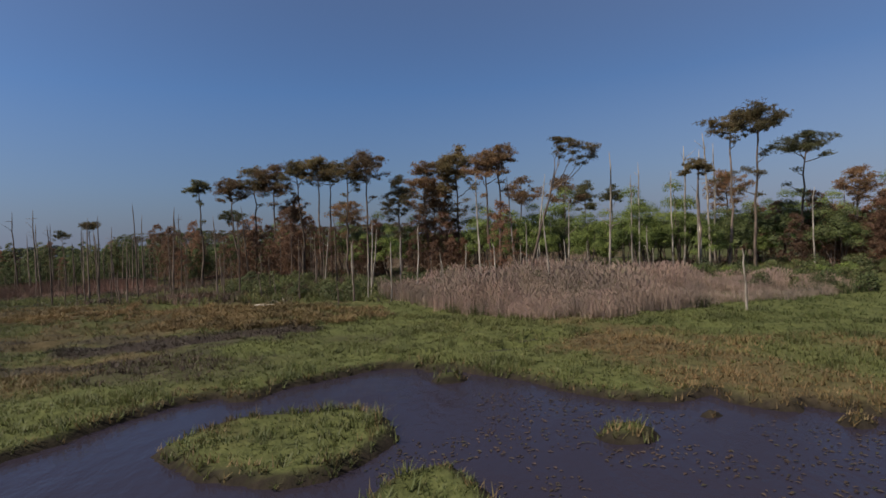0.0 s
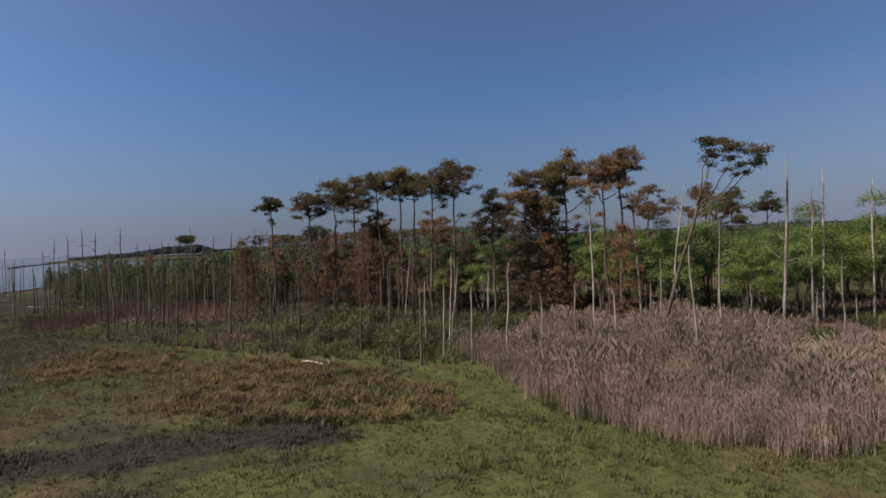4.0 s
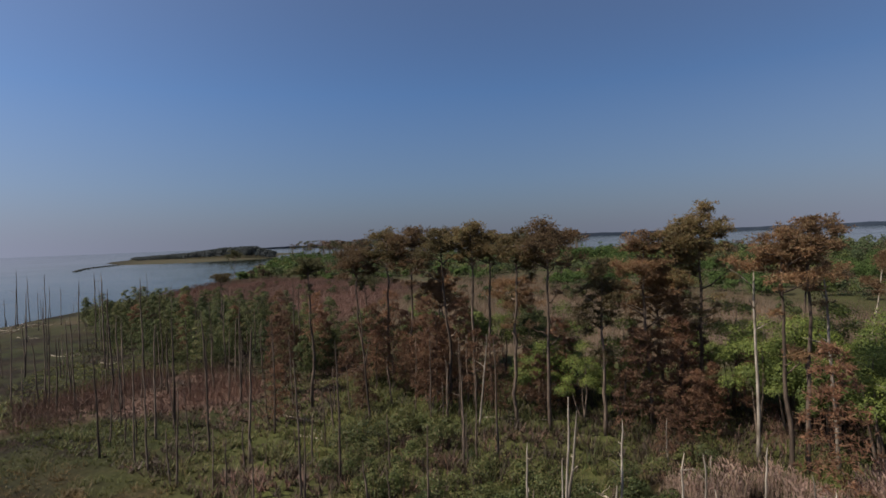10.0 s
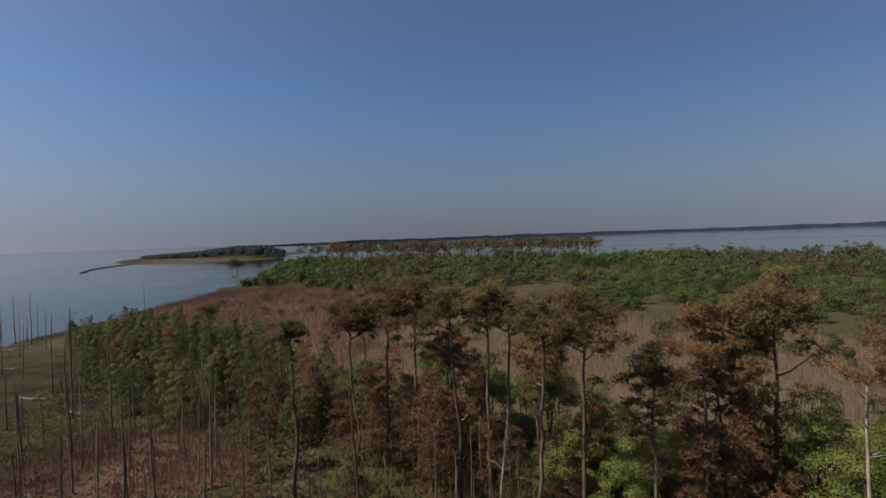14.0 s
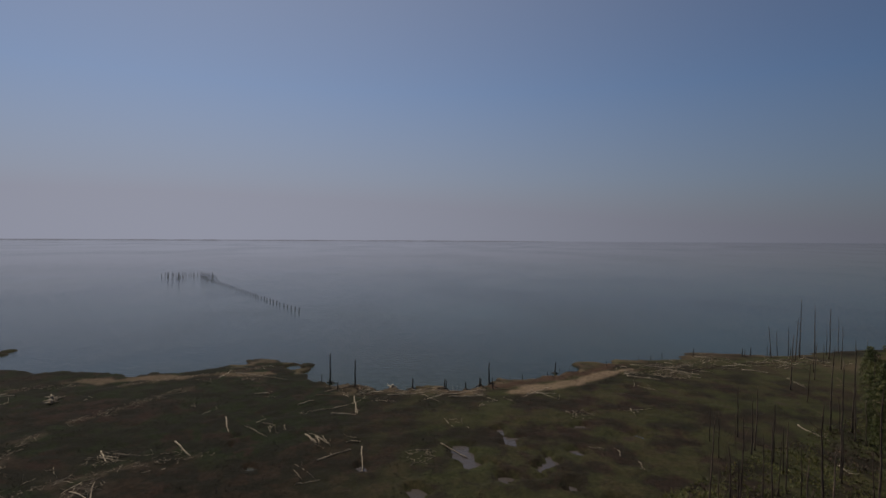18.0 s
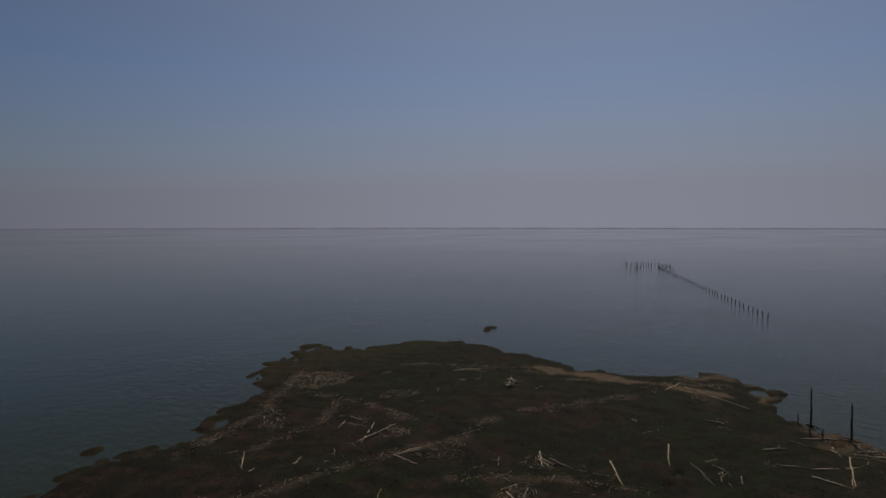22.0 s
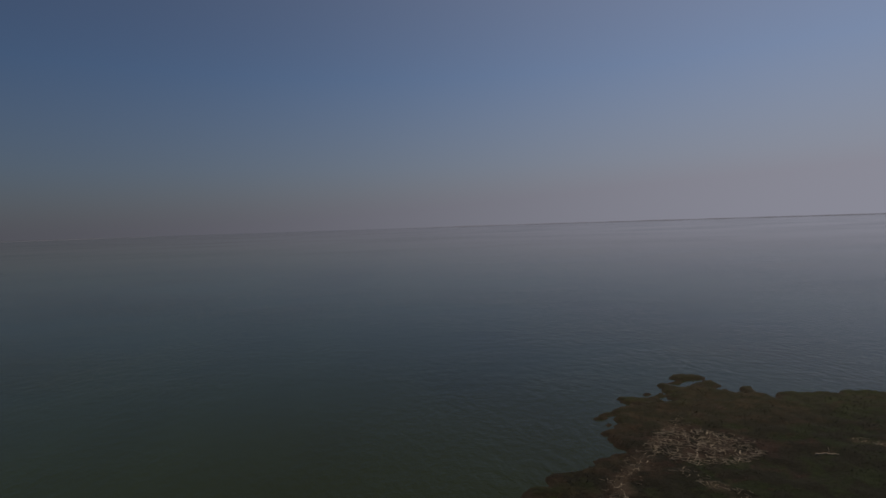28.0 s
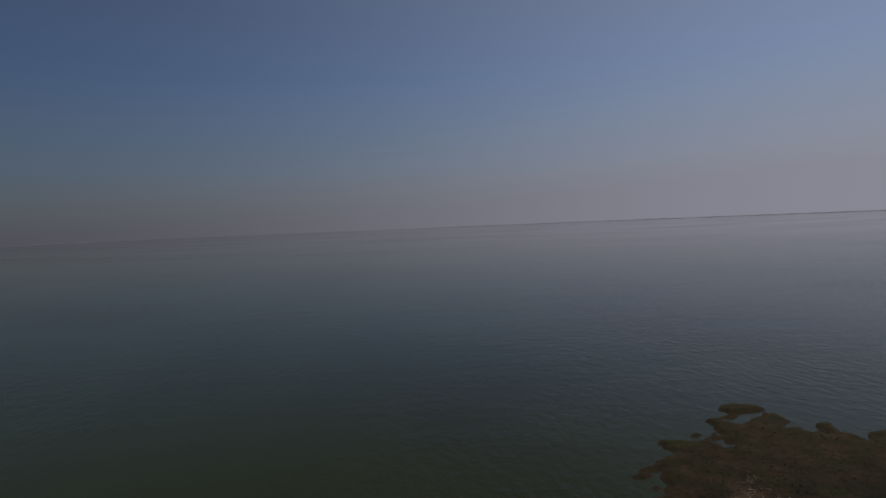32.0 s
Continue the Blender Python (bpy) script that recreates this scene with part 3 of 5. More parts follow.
pool.inputs[1].default_value, pool.inputs[2].default_value = 34.0, 20.0
nt.links.new(span.outputs["Value"], pool.inputs[0])
deep = mix(nt, pool.outputs[0], deep, (0.021, 0.017, 0.025))
wide = nt.nodes.new("ShaderNodeVectorMath")
wide.operation = "DISTANCE"
nt.links.new(nt.nodes.new("ShaderNodeTexCoord").outputs["Object"], wide.inputs[0])
wide.inputs[1].default_value = (-72, 46, 0)
muddy = nt.nodes.new("ShaderNodeMapRange")
muddy.inputs[1].default_value, muddy.inputs[2].default_value = 27.0, 22.0
nt.links.new(wide.outputs["Value"], muddy.inputs[0])
deep = mix(nt, muddy.outputs[0], deep, (0.06, 0.052, 0.05))
gust = nt.nodes.new("ShaderNodeMapRange")
gust.inputs[1].default_value, gust.inputs[2].default_value, gust.inputs[3].default_value, gust.inputs[4].default_value = 0.38, 0.66, 0.045, 0.095
nt.links.new(noise_tex(nt, 0.006, 2, 0.5, stretch=(0.5, 1, 1)), gust.inputs[0])
nt.links.new(gust.outputs[0], p.inputs["Roughness"])
nt.links.new(deep, p.inputs["Base Color"])
chop = noise_tex(nt, 0.8, 6, 0.62, stretch=(1.0, 0.5, 1))
rip = nt.nodes.new("ShaderNodeMath")
rip.operation = "MULTIPLY"
nt.links.new(chop, rip.inputs[0])
nt.links.new(ramp(nt, noise_tex(nt, 0.02, 4, 0.6, stretch=(0.6, 1, 1)), [(0.35, (0.25, 0.25, 0.25)), (0.65, (1, 1, 1))]), rip.inputs[1])
off = nt.nodes.new("ShaderNodeVectorMath")
off.operation = "DISTANCE"
nt.links.new(nt.nodes.new("ShaderNodeTexCoord").outputs["Object"], off.inputs[0])
off.inputs[1].default_value = (-80, 0, 0)
calm = nt.nodes.new("ShaderNodeMapRange")
calm.inputs[1].default_value, calm.inputs[2].default_value, calm.inputs[3].default_value, calm.inputs[4].default_value = 90.0, 700.0, 1.0, 0.12
nt.links.new(off.outputs["Value"], calm.inputs[0])
ripples = bump(nt, rip.outputs[0], 0.7, 0.17)
nt.links.new(calm.outputs[0], ripples.node.inputs["Strength"])
nt.links.new(ripples, p.inputs["Normal"])
M_WATER = m
wx = np.array([-4990.0, -1200, -300, -100, -20, 60, 300, 1200, 4990.0])
WX, WY = np.meshgrid(wx, wx, indexing="ij")
n = len(wx)
idx = np.arange(n * n).reshape(n, n)
quads = np.stack([idx[:-1, :-1], idx[1:, :-1], idx[1:, 1:], idx[:-1, 1:]], -1).reshape(-1, 4)
water = tagged(new("water", fast_mesh("water", np.stack([WX.ravel(), WY.ravel(), 0 * WX.ravel()], -1), quads, M_WATER, True)), "calm greenish grey bay water, lightly rippled", "water", kind="structure")


# ---- builders ----
class Geo:
    """Triangles gathered into one mesh."""

    def __init__(self):
        self.v, self.f, self.n = [], [], 0

    def add(self, v, f):
        v, f = np.asarray(v, float).reshape(-1, 3), np.asarray(f, int).reshape(-1, 3)
        self.v.append(v)
        self.f.append(f + self.n)
        self.n += len(v)

    def mesh(self, name, material, smooth_it=False):
        return fast_mesh(name, np.concatenate(self.v), np.concatenate(self.f), material, smooth_it)

    def tube(self, path, radii, sides=6, cap=True):
        path, radii = np.asarray(path, float), np.asarray(radii, float)
        t = np.gradient(path, axis=0)
        t /= np.linalg.norm(t, axis=1)[:, None] + 1e-9
        ref = np.where(np.abs(t[:, 2:3]) > 0.9, [[1.0, 0, 0]], [[0, 0, 1.0]])
        a = np.cross(t, ref)
        a /= np.linalg.norm(a, axis=1)[:, None] + 1e-9
        b = np.cross(t, a)
        ang = np.linspace(0, 2 * np.pi, sides, endpoint=False)
        ring = path[:, None] + radii[:, None, None] * (np.cos(ang)[None, :, None] * a[:, None] + np.sin(ang)[None, :, None] * b[:, None])
        k = len(path)
        i = np.arange(k * sides).reshape(k, sides)
        p, q, r, s = i[:-1], np.roll(i, -1, 1)[:-1], np.roll(i, -1, 1)[1:], i[1:]
        f = np.concatenate([np.stack([p, s, r], -1).reshape(-1, 3), np.stack([p, r, q], -1).reshape(-1, 3)])
        v = ring.reshape(-1, 3)
        if cap:
            v = np.concatenate([v, path[-1:] + t[-1:] * radii[-1] * 0.3, path[:1]])
            m1, m2 = k * sides, k * sides + 1
            f = np.concatenate([f, [[i[-1][j], m1, i[-1][(j + 1) % sides]] for j in range(sides)], [[i[0][(j + 1) % sides], m2, i[0][j]] for j in range(sides)]])
        self.add(v, f)


def unit(r, n):
    v = r.normal(size=(n, 3))
    return v / np.linalg.norm(v, axis=1)[:, None]


def leaves(g, r, centres, size, flat=0.3, long=1.5, one=False, out=None):
    """Folded leaves, two triangles each, at the given places; out: the way that each one faces."""
    n = len(centres)
    nrm = unit(r, n)
    if out is None:
        nrm[:, 2] = np.abs(nrm[:, 2]) + flat
    else:
        nrm = nrm * 0.55 + out
        nrm[:, 2] += flat
    nrm /= np.linalg.norm(nrm, axis=1)[:, None]
    a = np.cross(nrm, unit(r, n))
    a /= np.linalg.norm(a, axis=1)[:, None]
    b = np.cross(nrm, a)
    s = (size * r.uniform(0.6, 1.3, n))[:, None]
    fold = nrm * s * 0.25
    if one:
        v = np.stack([centres - a * s * long * 0.5 - b * s * 0.4, centres + b * s * 0.55, centres + a * s * long * 0.5 - b * s * 0.3], 1).reshape(-1, 3)
        g.add(v, np.arange(n * 3).reshape(-1, 3))
        return
    v = np.stack([centres - a * s * long * 0.5, centres + b * s * 0.5 + fold, centres + a * s * long * 0.5, centres - b * s * 0.5 + fold], 1).reshape(-1, 3)
    i = np.arange(n)[:, None] * 4
    g.add(v, np.concatenate([i + [[0, 2, 1]], i + [[0, 3, 2]]]))


def tufts(g, r, centres, length, width, spikes=7, up=0.4):
    """Bundles of needles fanning out of the given places."""
    n = len(centres)
    way = unit(r, n * spikes)
    way[:, 2] = way[:, 2] * 0.8 + up
    way /= np.linalg.norm(way, axis=1)[:, None]
    side = np.cross(way, unit(r, n * spikes))
    side /= np.linalg.norm(side, axis=1)[:, None]
    c = np.repeat(centres, spikes, 0)
    ln = length * r.uniform(0.6, 1.2, (n * spikes, 1))
    v = np.stack([c - side * width * 0.5, c + way * ln, c + side * width * 0.5], 1).reshape(-1, 3)
    g.add(v, np.arange(n * spikes * 3).reshape(-1, 3))


def part(name, me, parent, label=""):
    ob = new(name, me)
    ob.parent = parent
    return tagged(ob, label)


def root(name, label, category, group=""):
    return tagged(new(name), label, category, group)


def bent(r, a, b, steps, wobble):
    a, b = np.asarray(a, float), np.asarray(b, float)
    t = np.linspace(0, 1, steps)[:, None]
    off = np.cumsum(r.normal(0, wobble, (steps, 3)), 0)
    off -= off[:1] + (off[-1:] - off[:1]) * t
    return a + (b - a) * t + off


def pine(seed, tall, lean=(0, 0), spread=3.2, crown_at=0.62, pads=16, material=None, low=0, thick=0.2, label="", flat_top=True, size=1.0):
    """A slender pine: bare trunk, crooked limbs, needle pads at their ends."""
    r = np.random.default_rng(seed)
    tree = root("pine_tree", label, "tree", "tall browning pines")
    trunk = bent(r, (0, 0, -0.3), (lean[0], lean[1], tall * 0.95), 12, 0.1)
    g = Geo()
    g.tube(trunk, np.linspace(thick, thick * 0.32, 12), 7)
    stem = part("trunk", g.mesh("trunk", M_BARK, True), tree)
    crown = Geo()
    centres = []
    deep = tall * (1 - crown_at)
    pads = int(pads * 1.75)
    q = 0.0
    for i in range(pads + low):
        ang = i * 2.4 + r.uniform(-0.5, 0.5)
        if i < pads:
            q = math.sqrt((i + 0.6) / pads)
            reach = spread * q * r.uniform(0.6, 1.15)
            z = tall + 0.3 - (q * q * 0.42 + r.uniform(0, 1) ** 1.5 * 0.48) * deep if flat_top else tall - 0.3 - q * deep
            s = r.uniform(0.45, 1.05)
        else:
            q = 0.0
            reach, z, s = spread * r.uniform(0.15, 0.5), tall * r.uniform(min(0.42, crown_at - 0.08), crown_at), r.uniform(0.45, 0.7)
        hfrac = min(max((z - reach * r.uniform(0.25, 0.7)) / (tall * 0.95), 0.05), 0.98)
        k = int(hfrac * 11)
        at = trunk[k] + (trunk[min(k + 1, 11)] - trunk[k]) * (hfrac * 11 - k)
        axis = trunk[min(int(z / tall * 11), 11)]
        end = np.array([axis[0] + math.cos(ang) * reach, axis[1] + math.sin(ang) * reach, z])
        g = Geo()
        g.tube(bent(r, at, end, 5, 0.09), np.linspace(thick * 0.36, 0.02, 5), 4)
        if i % 2 == 0 or i >= pads:
            part("limb", g.mesh("limb", M_BARK, True), stem)
        centres.append((end, s))
        if i < pads:
            for k in range(2):
                centres.append((end + (at - end) * r.uniform(0.12, 0.45) + r.normal(0, 0.4, 3) * np.array([1, 1, 0.7]), s * r.uniform(0.45, 0.75)))
    centres.append((trunk[-1] + np.array([0, 0, tall * 0.02]), 0.9))
    for end, s in centres:
        n = int(60 * s)
        pts = unit(r, n) * r.uniform(0.15, 1.15, (n, 1)) * np.array([0.95, 0.95, 0.46]) * s * size * (spread / 2.0) ** 0.4
        pts[:, 2] -= 0.05 * (pts[:, 0] ** 2 + pts[:, 1] ** 2)
        tufts(crown, r, end + pts, 0.27, 0.05, 7)
    part("crown", crown.mesh("crown", material or M_NEEDLE_MIX), tree)
    return tree


def snag(seed, tall, lean, thick, stubs, material, label):
    """A standing dead trunk with broken top and a few bare branch stubs."""
    r = np.random.default_rng(seed)
    tree = root("dead_tree", label, "dead tree", "standing dead trees")
    path = bent(r, (0, 0, -0.25), (lean, r.uniform(-0.3, 0.3) * lean, tall), 10, 0.022 * (1 + tall / 12))
    g = Geo()
    rad = np.linspace(thick, thick * 0.45, 10) * r.uniform(0.93, 1.07, 10)
    rad[0] *= 1.35
    rad[-1] = thick * 0.16
    path[-1] += r.normal(0, 0.05, 3)
    g.tube(path, rad, 6)
    stem = part("trunk", g.mesh("trunk", material, True), tree)
    for i in range(stubs):
        h = r.uniform(0.45, 0.98)
        at = path[int(h * 9)]
        ang, ln = r.uniform(0, 6.28), r.uniform(0.25, 1.3) * tall / 10
        g = Geo()
        g.tube(bent(r, at, at + np.array([math.cos(ang) * ln, math.sin(ang) * ln, ln * r.uniform(-0.1, 1.0)]), 4, 0.05), np.linspace(thick * 0.3, 0.012, 4), 4)
        part("branch", g.mesh("branch", material, True), stem)
    return tree


def broadleaf(seed, tall, wide, material, leaf, count, name, label, group, stems=3, low=0.15, needles=False, cone=False):
    """A bushy tree or shrub: stems, and a crown of leaves gathered in uneven lobes; cone: pointed like a cedar."""
    r = np.random.default_rng(seed)
    tree = root(name, label, "shrub" if name == "shrub" else "tree", group)
    crown = Geo()
    lobes = []
    n_lobes = 11
    for i in range(n_lobes):
        a, q = i * 2.4, math.sqrt((i + 0.5) / n_lobes)
        z = tall * (low + 0.12 + (0.86 - low) * (1 - q * q * 0.75) * r.uniform(0.55, 1.0))
        lobes.append((np.array([math.cos(a) * q * wide * 0.62, math.sin(a) * q * wide * 0.62, z]), wide * r.uniform(0.24, 0.4)))
    if cone:
        n_lobes, lobes = 16, []
        for i in range(n_lobes):
            f = (i + 0.5) / n_lobes
            a, q = i * 2.4 + r.uniform(-0.4, 0.4), wide * (0.12 + 0.5 * (1 - f) ** 0.8) * r.uniform(0.5, 1.0)
            lobes.append((np.array([math.cos(a) * q, math.sin(a) * q, tall * (low + 0.08 + (0.86 - low) * f)]), wide * (0.17 + 0.2 * (1 - f)) * r.uniform(0.8, 1.25)))
    g = Geo()
    for s in range(stems):
        c, _ = lobes[s * 3 % n_lobes]
        g.tube(bent(r, (r.uniform(-0.2, 0.2), r.uniform(-0.2, 0.2), -0.2), c, 6, 0.08), np.linspace(0.04 + tall * 0.011, 0.02, 6), 5)
    part("trunk" if name != "shrub" else "stem", g.mesh("stem", M_BARK, True), tree)
    for c, rad in lobes:
        n = count // n_lobes
        d = unit(r, n)
        d[:, 2] = np.where(d[:, 2] < -0.3, -d[:, 2] * 0.6, d[:, 2])
        pts = c + d * rad * r.uniform(0.55, 1.12, (n, 1)) ** 0.6 * np.array([1, 1, 0.85])
        pts[:, 2] = np.maximum(pts[:, 2], 0.12)
        if needles:
            tufts(crown, r, pts[::6], 0.34, leaf, 6, 0.15)
        else:
            leaves(crown, r, pts, leaf, one=True, out=d)
    part("crown" if name != "shrub" else "foliage", crown.mesh("crown", material), tree)
    return tree


def spread_points(r, poly, per_m2, keep=None):
    p = np.array(poly, float)
    lo, hi = p.min(0), p.max(0)
    n = int((hi - lo).prod() * per_m2)
    x, y = r.uniform(lo[0], hi[0], n), r.uniform(lo[1], hi[1], n)
    ok = signed(poly, x, y) > 0
    x, y = x[ok], y[ok]
    if keep is not None:
        ok = keep(x, y)
        x, y = x[ok], y[ok]
    return x, y


def blades(g, r, x, y, z, tall, width, n_each, splay=0.35, bend=0.3, one=False):
    """Bent grass blades in small bunches."""
    n = len(x) * n_each
    c = np.repeat(np.stack([x, y, z], -1), n_each, 0) + np.c_[r.normal(0, 0.07, (n, 2)), np.zeros(n)]
    hgt = np.repeat(tall, n_each) * r.uniform(0.55, 1.15, n)
    ang = r.uniform(0, 6.283, n)
    out = np.stack([np.cos(ang), np.sin(ang), 0 * ang], -1)
    side = np.stack([-np.sin(ang), np.cos(ang), 0 * ang], -1)
    lean = (splay * r.uniform(0, 1, n) * hgt)[:, None]
    up = np.array([0, 0, 1.0])
    mid = c + out * lean * 0.4 + up * (hgt * 0.6)[:, None]
    tip = c + out * lean * (1 + bend) + up * (hgt * (1 - 0.25 * bend))[:, None]
    w = width * r.uniform(0.6, 1.3, (n, 1))
    if one:
        g.add(np.stack([c - side * w, c + side * w, tip], 1).reshape(-1, 3), np.arange(n * 3).reshape(-1, 3))
        return
    v = np.stack([c - side * w, c + side * w, mid + side * w * 0.7, mid - side * w * 0.7, tip], 1).reshape(-1, 3)
    i = np.arange(n)[:, None] * 5
    g.add(v, np.concatenate([i + [[0, 1, 2]], i + [[0, 2, 3]], i + [[3, 2, 4]]]))


def reeds(g, r, x, y, z, tall, scale=1.0, leafs=2):
    """Reed stalks, each with a drooping plume and two leaves."""
    n = len(x)
    c = np.stack([x, y, z], -1)
    ang = r.uniform(0, 6.283, n)
    out = np.stack([np.cos(ang), np.sin(ang), 0 * ang], -1)
    side = np.stack([-np.sin(ang), np.cos(ang), 0 * ang], -1)
    up = np.array([0, 0, 1.0])
    hgt = (tall * r.uniform(0.6, 1.15, n))[:, None]
    lean = hgt * r.uniform(0.0, 0.22, (n, 1))
    top = c + out * lean + up * hgt * 0.86
    w = 0.011 * scale
    v = np.stack([c - side * w, c + side * w, top + side * w * 0.7, top - side * w * 0.7], 1).reshape(-1, 3)
    i = np.arange(n)[:, None] * 4
    g.add(v, np.concatenate([i + [[0, 1, 2]], i + [[0, 2, 3]]]))
    pw = 0.022 * scale * r.uniform(0.6, 1.3, (n, 1))
    droop = top + out * hgt * 0.07 + up * hgt * 0.13
    v = np.stack([top - up * 0.05, top + side * pw + up * hgt * 0.06, droop, top - side * pw + up * hgt * 0.05], 1).reshape(-1, 3)
    g.add(v, np.concatenate([i + [[0, 1, 2]], i + [[0, 2, 3]]]))
    for k in range(leafs):
        a2 = r.uniform(0, 6.28, n)
        o2 = np.stack([np.cos(a2), np.sin(a2), 0 * a2], -1)
        s2 = np.stack([-np.sin(a2), np.cos(a2), 0 * a2], -1)
        at = c + (top - c) * r.uniform(0.25, 0.8, (n, 1))
        ln = 0.4 * r.uniform(0.6, 1.3, (n, 1)) * scale
        lw = 0.011 * scale
        v = np.stack([at - s2 * lw, at + s2 * lw, at + o2 * ln * 0.4 + up * ln], 1).reshape(-1, 3)
        g.add(v, np.arange(n * 3).reshape(-1, 3))


def stuff(name, g, material, label, category):
    return tagged(new(name, g.mesh(name, material)), label, category, kind="stuff")


def log(seed, a, b, thick, material, label, name="fallen_log", category="log", group="fallen trunks", twigs=2):
    """A lying trunk, bare, with broken branch stubs."""
    r = np.random.default_rng(seed)
    za, zb = height(*a) + thick * 0.7, height(*b) + thick * 0.55
    g = Geo()
    va, vb = np.array([0, 0, 0.0]), np.array([b[0] - a[0], b[1] - a[1], zb - za])
    path = bent(r, va, vb, 8, 0.05)
    g.tube(path, np.linspace(thick, thick * 0.45, 8), 6)
    ob = root(name, label, category, group)
    ob.location = (a[0], a[1], za)
    stem = part("trunk", g.mesh("trunk", material, True), ob)
    for i in range(twigs):
        at = path[int(r.integers(3, 8))]
        g = Geo()
        w = unit(r, 1)[0] * r.uniform(0.4, 1.1)
        w[2] = abs(w[2])
        g.tube(bent(r, at, at + w, 4, 0.04), np.linspace(thick * 0.35, 0.012, 4), 4)
        part("branch", g.mesh("branch", material, True), stem)
    return ob


def put(ob, x, y, turn=0.0, scale=1.0, sink=0.0):
    ob.matrix_basis = Matrix.Translation((x, y, height(x, y) - sink)) @ Matrix.Rotation(turn, 4, "Z") @ Matrix.Diagonal((scale, scale, scale, 1))
    return ob


def scatter(makers, xs, ys, r, lo=0.75, hi=1.25, sink=0.05):
    """Copies of the given plants over the given places; the first of each kind is the original."""
    hs = land(np.asarray(xs, float), np.asarray(ys, float))[0]
    used = set()
    for x, y, h in zip(xs, ys, hs):
        k = int(r.integers(len(makers)))
        s = r.uniform(lo, hi)
        spot = Matrix.Translation((x, y, h - sink)) @ Matrix.Rotation(r.uniform(0, 6.28), 4, "Z")
        if k in used:
            copy_thing(makers[k], spot @ Matrix.Diagonal((s, s, s * r.uniform(0.9, 1.12), 1)))
        else:
            used.add(k)
            makers[k].matrix_basis = spot
    for k, mk in enumerate(makers):
        if k not in used:
            for o in (*mk.children_recursive, mk):
                bpy.data.objects.remove(o)


# ---- tall pines ----
R = np.random.default_rng(11)
BROWNING = "tall slender pine with browning needles above a bare trunk"
GREENISH = "tall slender pine with a dark green crown above a bare trunk"
# x, y, height, lean x, crown spread, where the crown begins, pads, low pads, needles
PINES = [
    (-31.6, 72.8, 14.6, 0.3, 1.3, 0.84, 6, 5, M_NEEDLE_GREEN), (-29.2, 79.0, 15.6, -0.6, 2.7, 0.72, 13, 2, M_NEEDLE_BROWN), (-27.0, 80.6, 16.9, 0.3, 2.9, 0.72, 14, 1, M_NEEDLE_MIX),
    (-24.2, 80.0, 17.0, 0.6, 3.1, 0.7, 15, 3, M_NEEDLE_BROWN), (-22.0, 82.0, 12.5, 0.6, 2.0, 0.62, 9, 3, M_NEEDLE_BROWN), (-18.5, 74.0, 16.6, -0.5, 2.5, 0.76, 12, 2, M_NEEDLE_MIX),
    (-16.4, 74.3, 17.1, 0.2, 2.6, 0.78, 12, 0, M_NEEDLE_MIX), (-15.2, 75.4, 16.2, 0.4, 2.2, 0.78, 9, 0, M_NEEDLE_MIX), (-12.2, 71.4, 16.2, 0.4, 2.5, 0.74, 11, 5, M_NEEDLE_MIX),
    (-9.4, 70.2, 16.8, 0.2, 2.9, 0.76, 14, 3, M_NEEDLE_BROWN), (-5.4, 70.4, 13.6, 0.1, 2.2, 0.5, 13, 6, M_NEEDLE_MIX), (-1.8, 73.8, 15.8, -0.2, 2.7, 0.5, 18, 14, M_NEEDLE_BROWN),
    (0.4, 74.6, 16.6, 0.1, 2.8, 0.55, 17, 14, M_NEEDLE_MIX), (1.9, 75.4, 17.7, 0.4, 3.0, 0.6, 18, 10, M_NEEDLE_MIX), (-0.6, 76.2, 13.5, -0.6, 2.6, 0.4, 16, 4, M_NEEDLE_BROWN),
    (5.4, 65.0, 15.6, 0.1, 2.5, 0.74, 12, 3, M_NEEDLE_BROWN), (6.7, 65.6, 16.3, 0.2, 2.5, 0.74, 12, 5, M_NEEDLE_BROWN), (31.0, 61.2, 17.9, 1.0, 2.9, 0.82, 13, 3, M_NEEDLE_MIX),
    (33.3, 59.6, 18.5, 0.9, 2.7, 0.8, 14, 8, M_NEEDLE_MIX), (39.5, 62.2, 15.8, 1.2, 3.3, 0.76, 12, 5, M_NEEDLE_GREEN), (26.2, 57.0, 12.4, 0.2, 1.5, 0.86, 6, 0, M_NEEDLE_MIX),
    (23.5, 92.0, 13.6, 0.1, 2.2, 0.5, 14, 3, M_NEEDLE_GREEN), (29.0, 96.0, 13.0, 0.2, 2.4, 0.72, 8, 2, M_NEEDLE_GREEN), (-34.0, 92.0, 11.5, -1.0, 2.4, 0.82, 7, 0, M_NEEDLE_GREEN),
    (-66.0, 104.0, 11.5, 0.2, 2.2, 0.85, 6, 0, M_NEEDLE_MIX), (-146.0, 214.0, 14.8, 0.3, 3.0, 0.7, 16, 3, M_NEEDLE_GREEN),
    (-22.5, 86.0, 11.5, 0.2, 2.6, 0.62, 12, 3, M_NEEDLE_BROWN), (-14.0, 83.0, 11.6, -0.2, 2.8, 0.6, 13, 4, M_NEEDLE_BROWN), (11.5, 83.0, 14.0, 0.4, 3.0, 0.6, 13, 3, M_NEEDLE_BROWN),
    (17.0, 80.0, 13.2, 0.3, 3.2, 0.66, 12, 4, M_NEEDLE_BROWN), (36.0, 71.0, 12.4, 0.2, 2.8, 0.55, 14, 4, M_NEEDLE_BROWN), (49.0, 66.0, 11.8, 0.2, 3.0, 0.5, 14, 4, M_NEEDLE_BROWN),
]
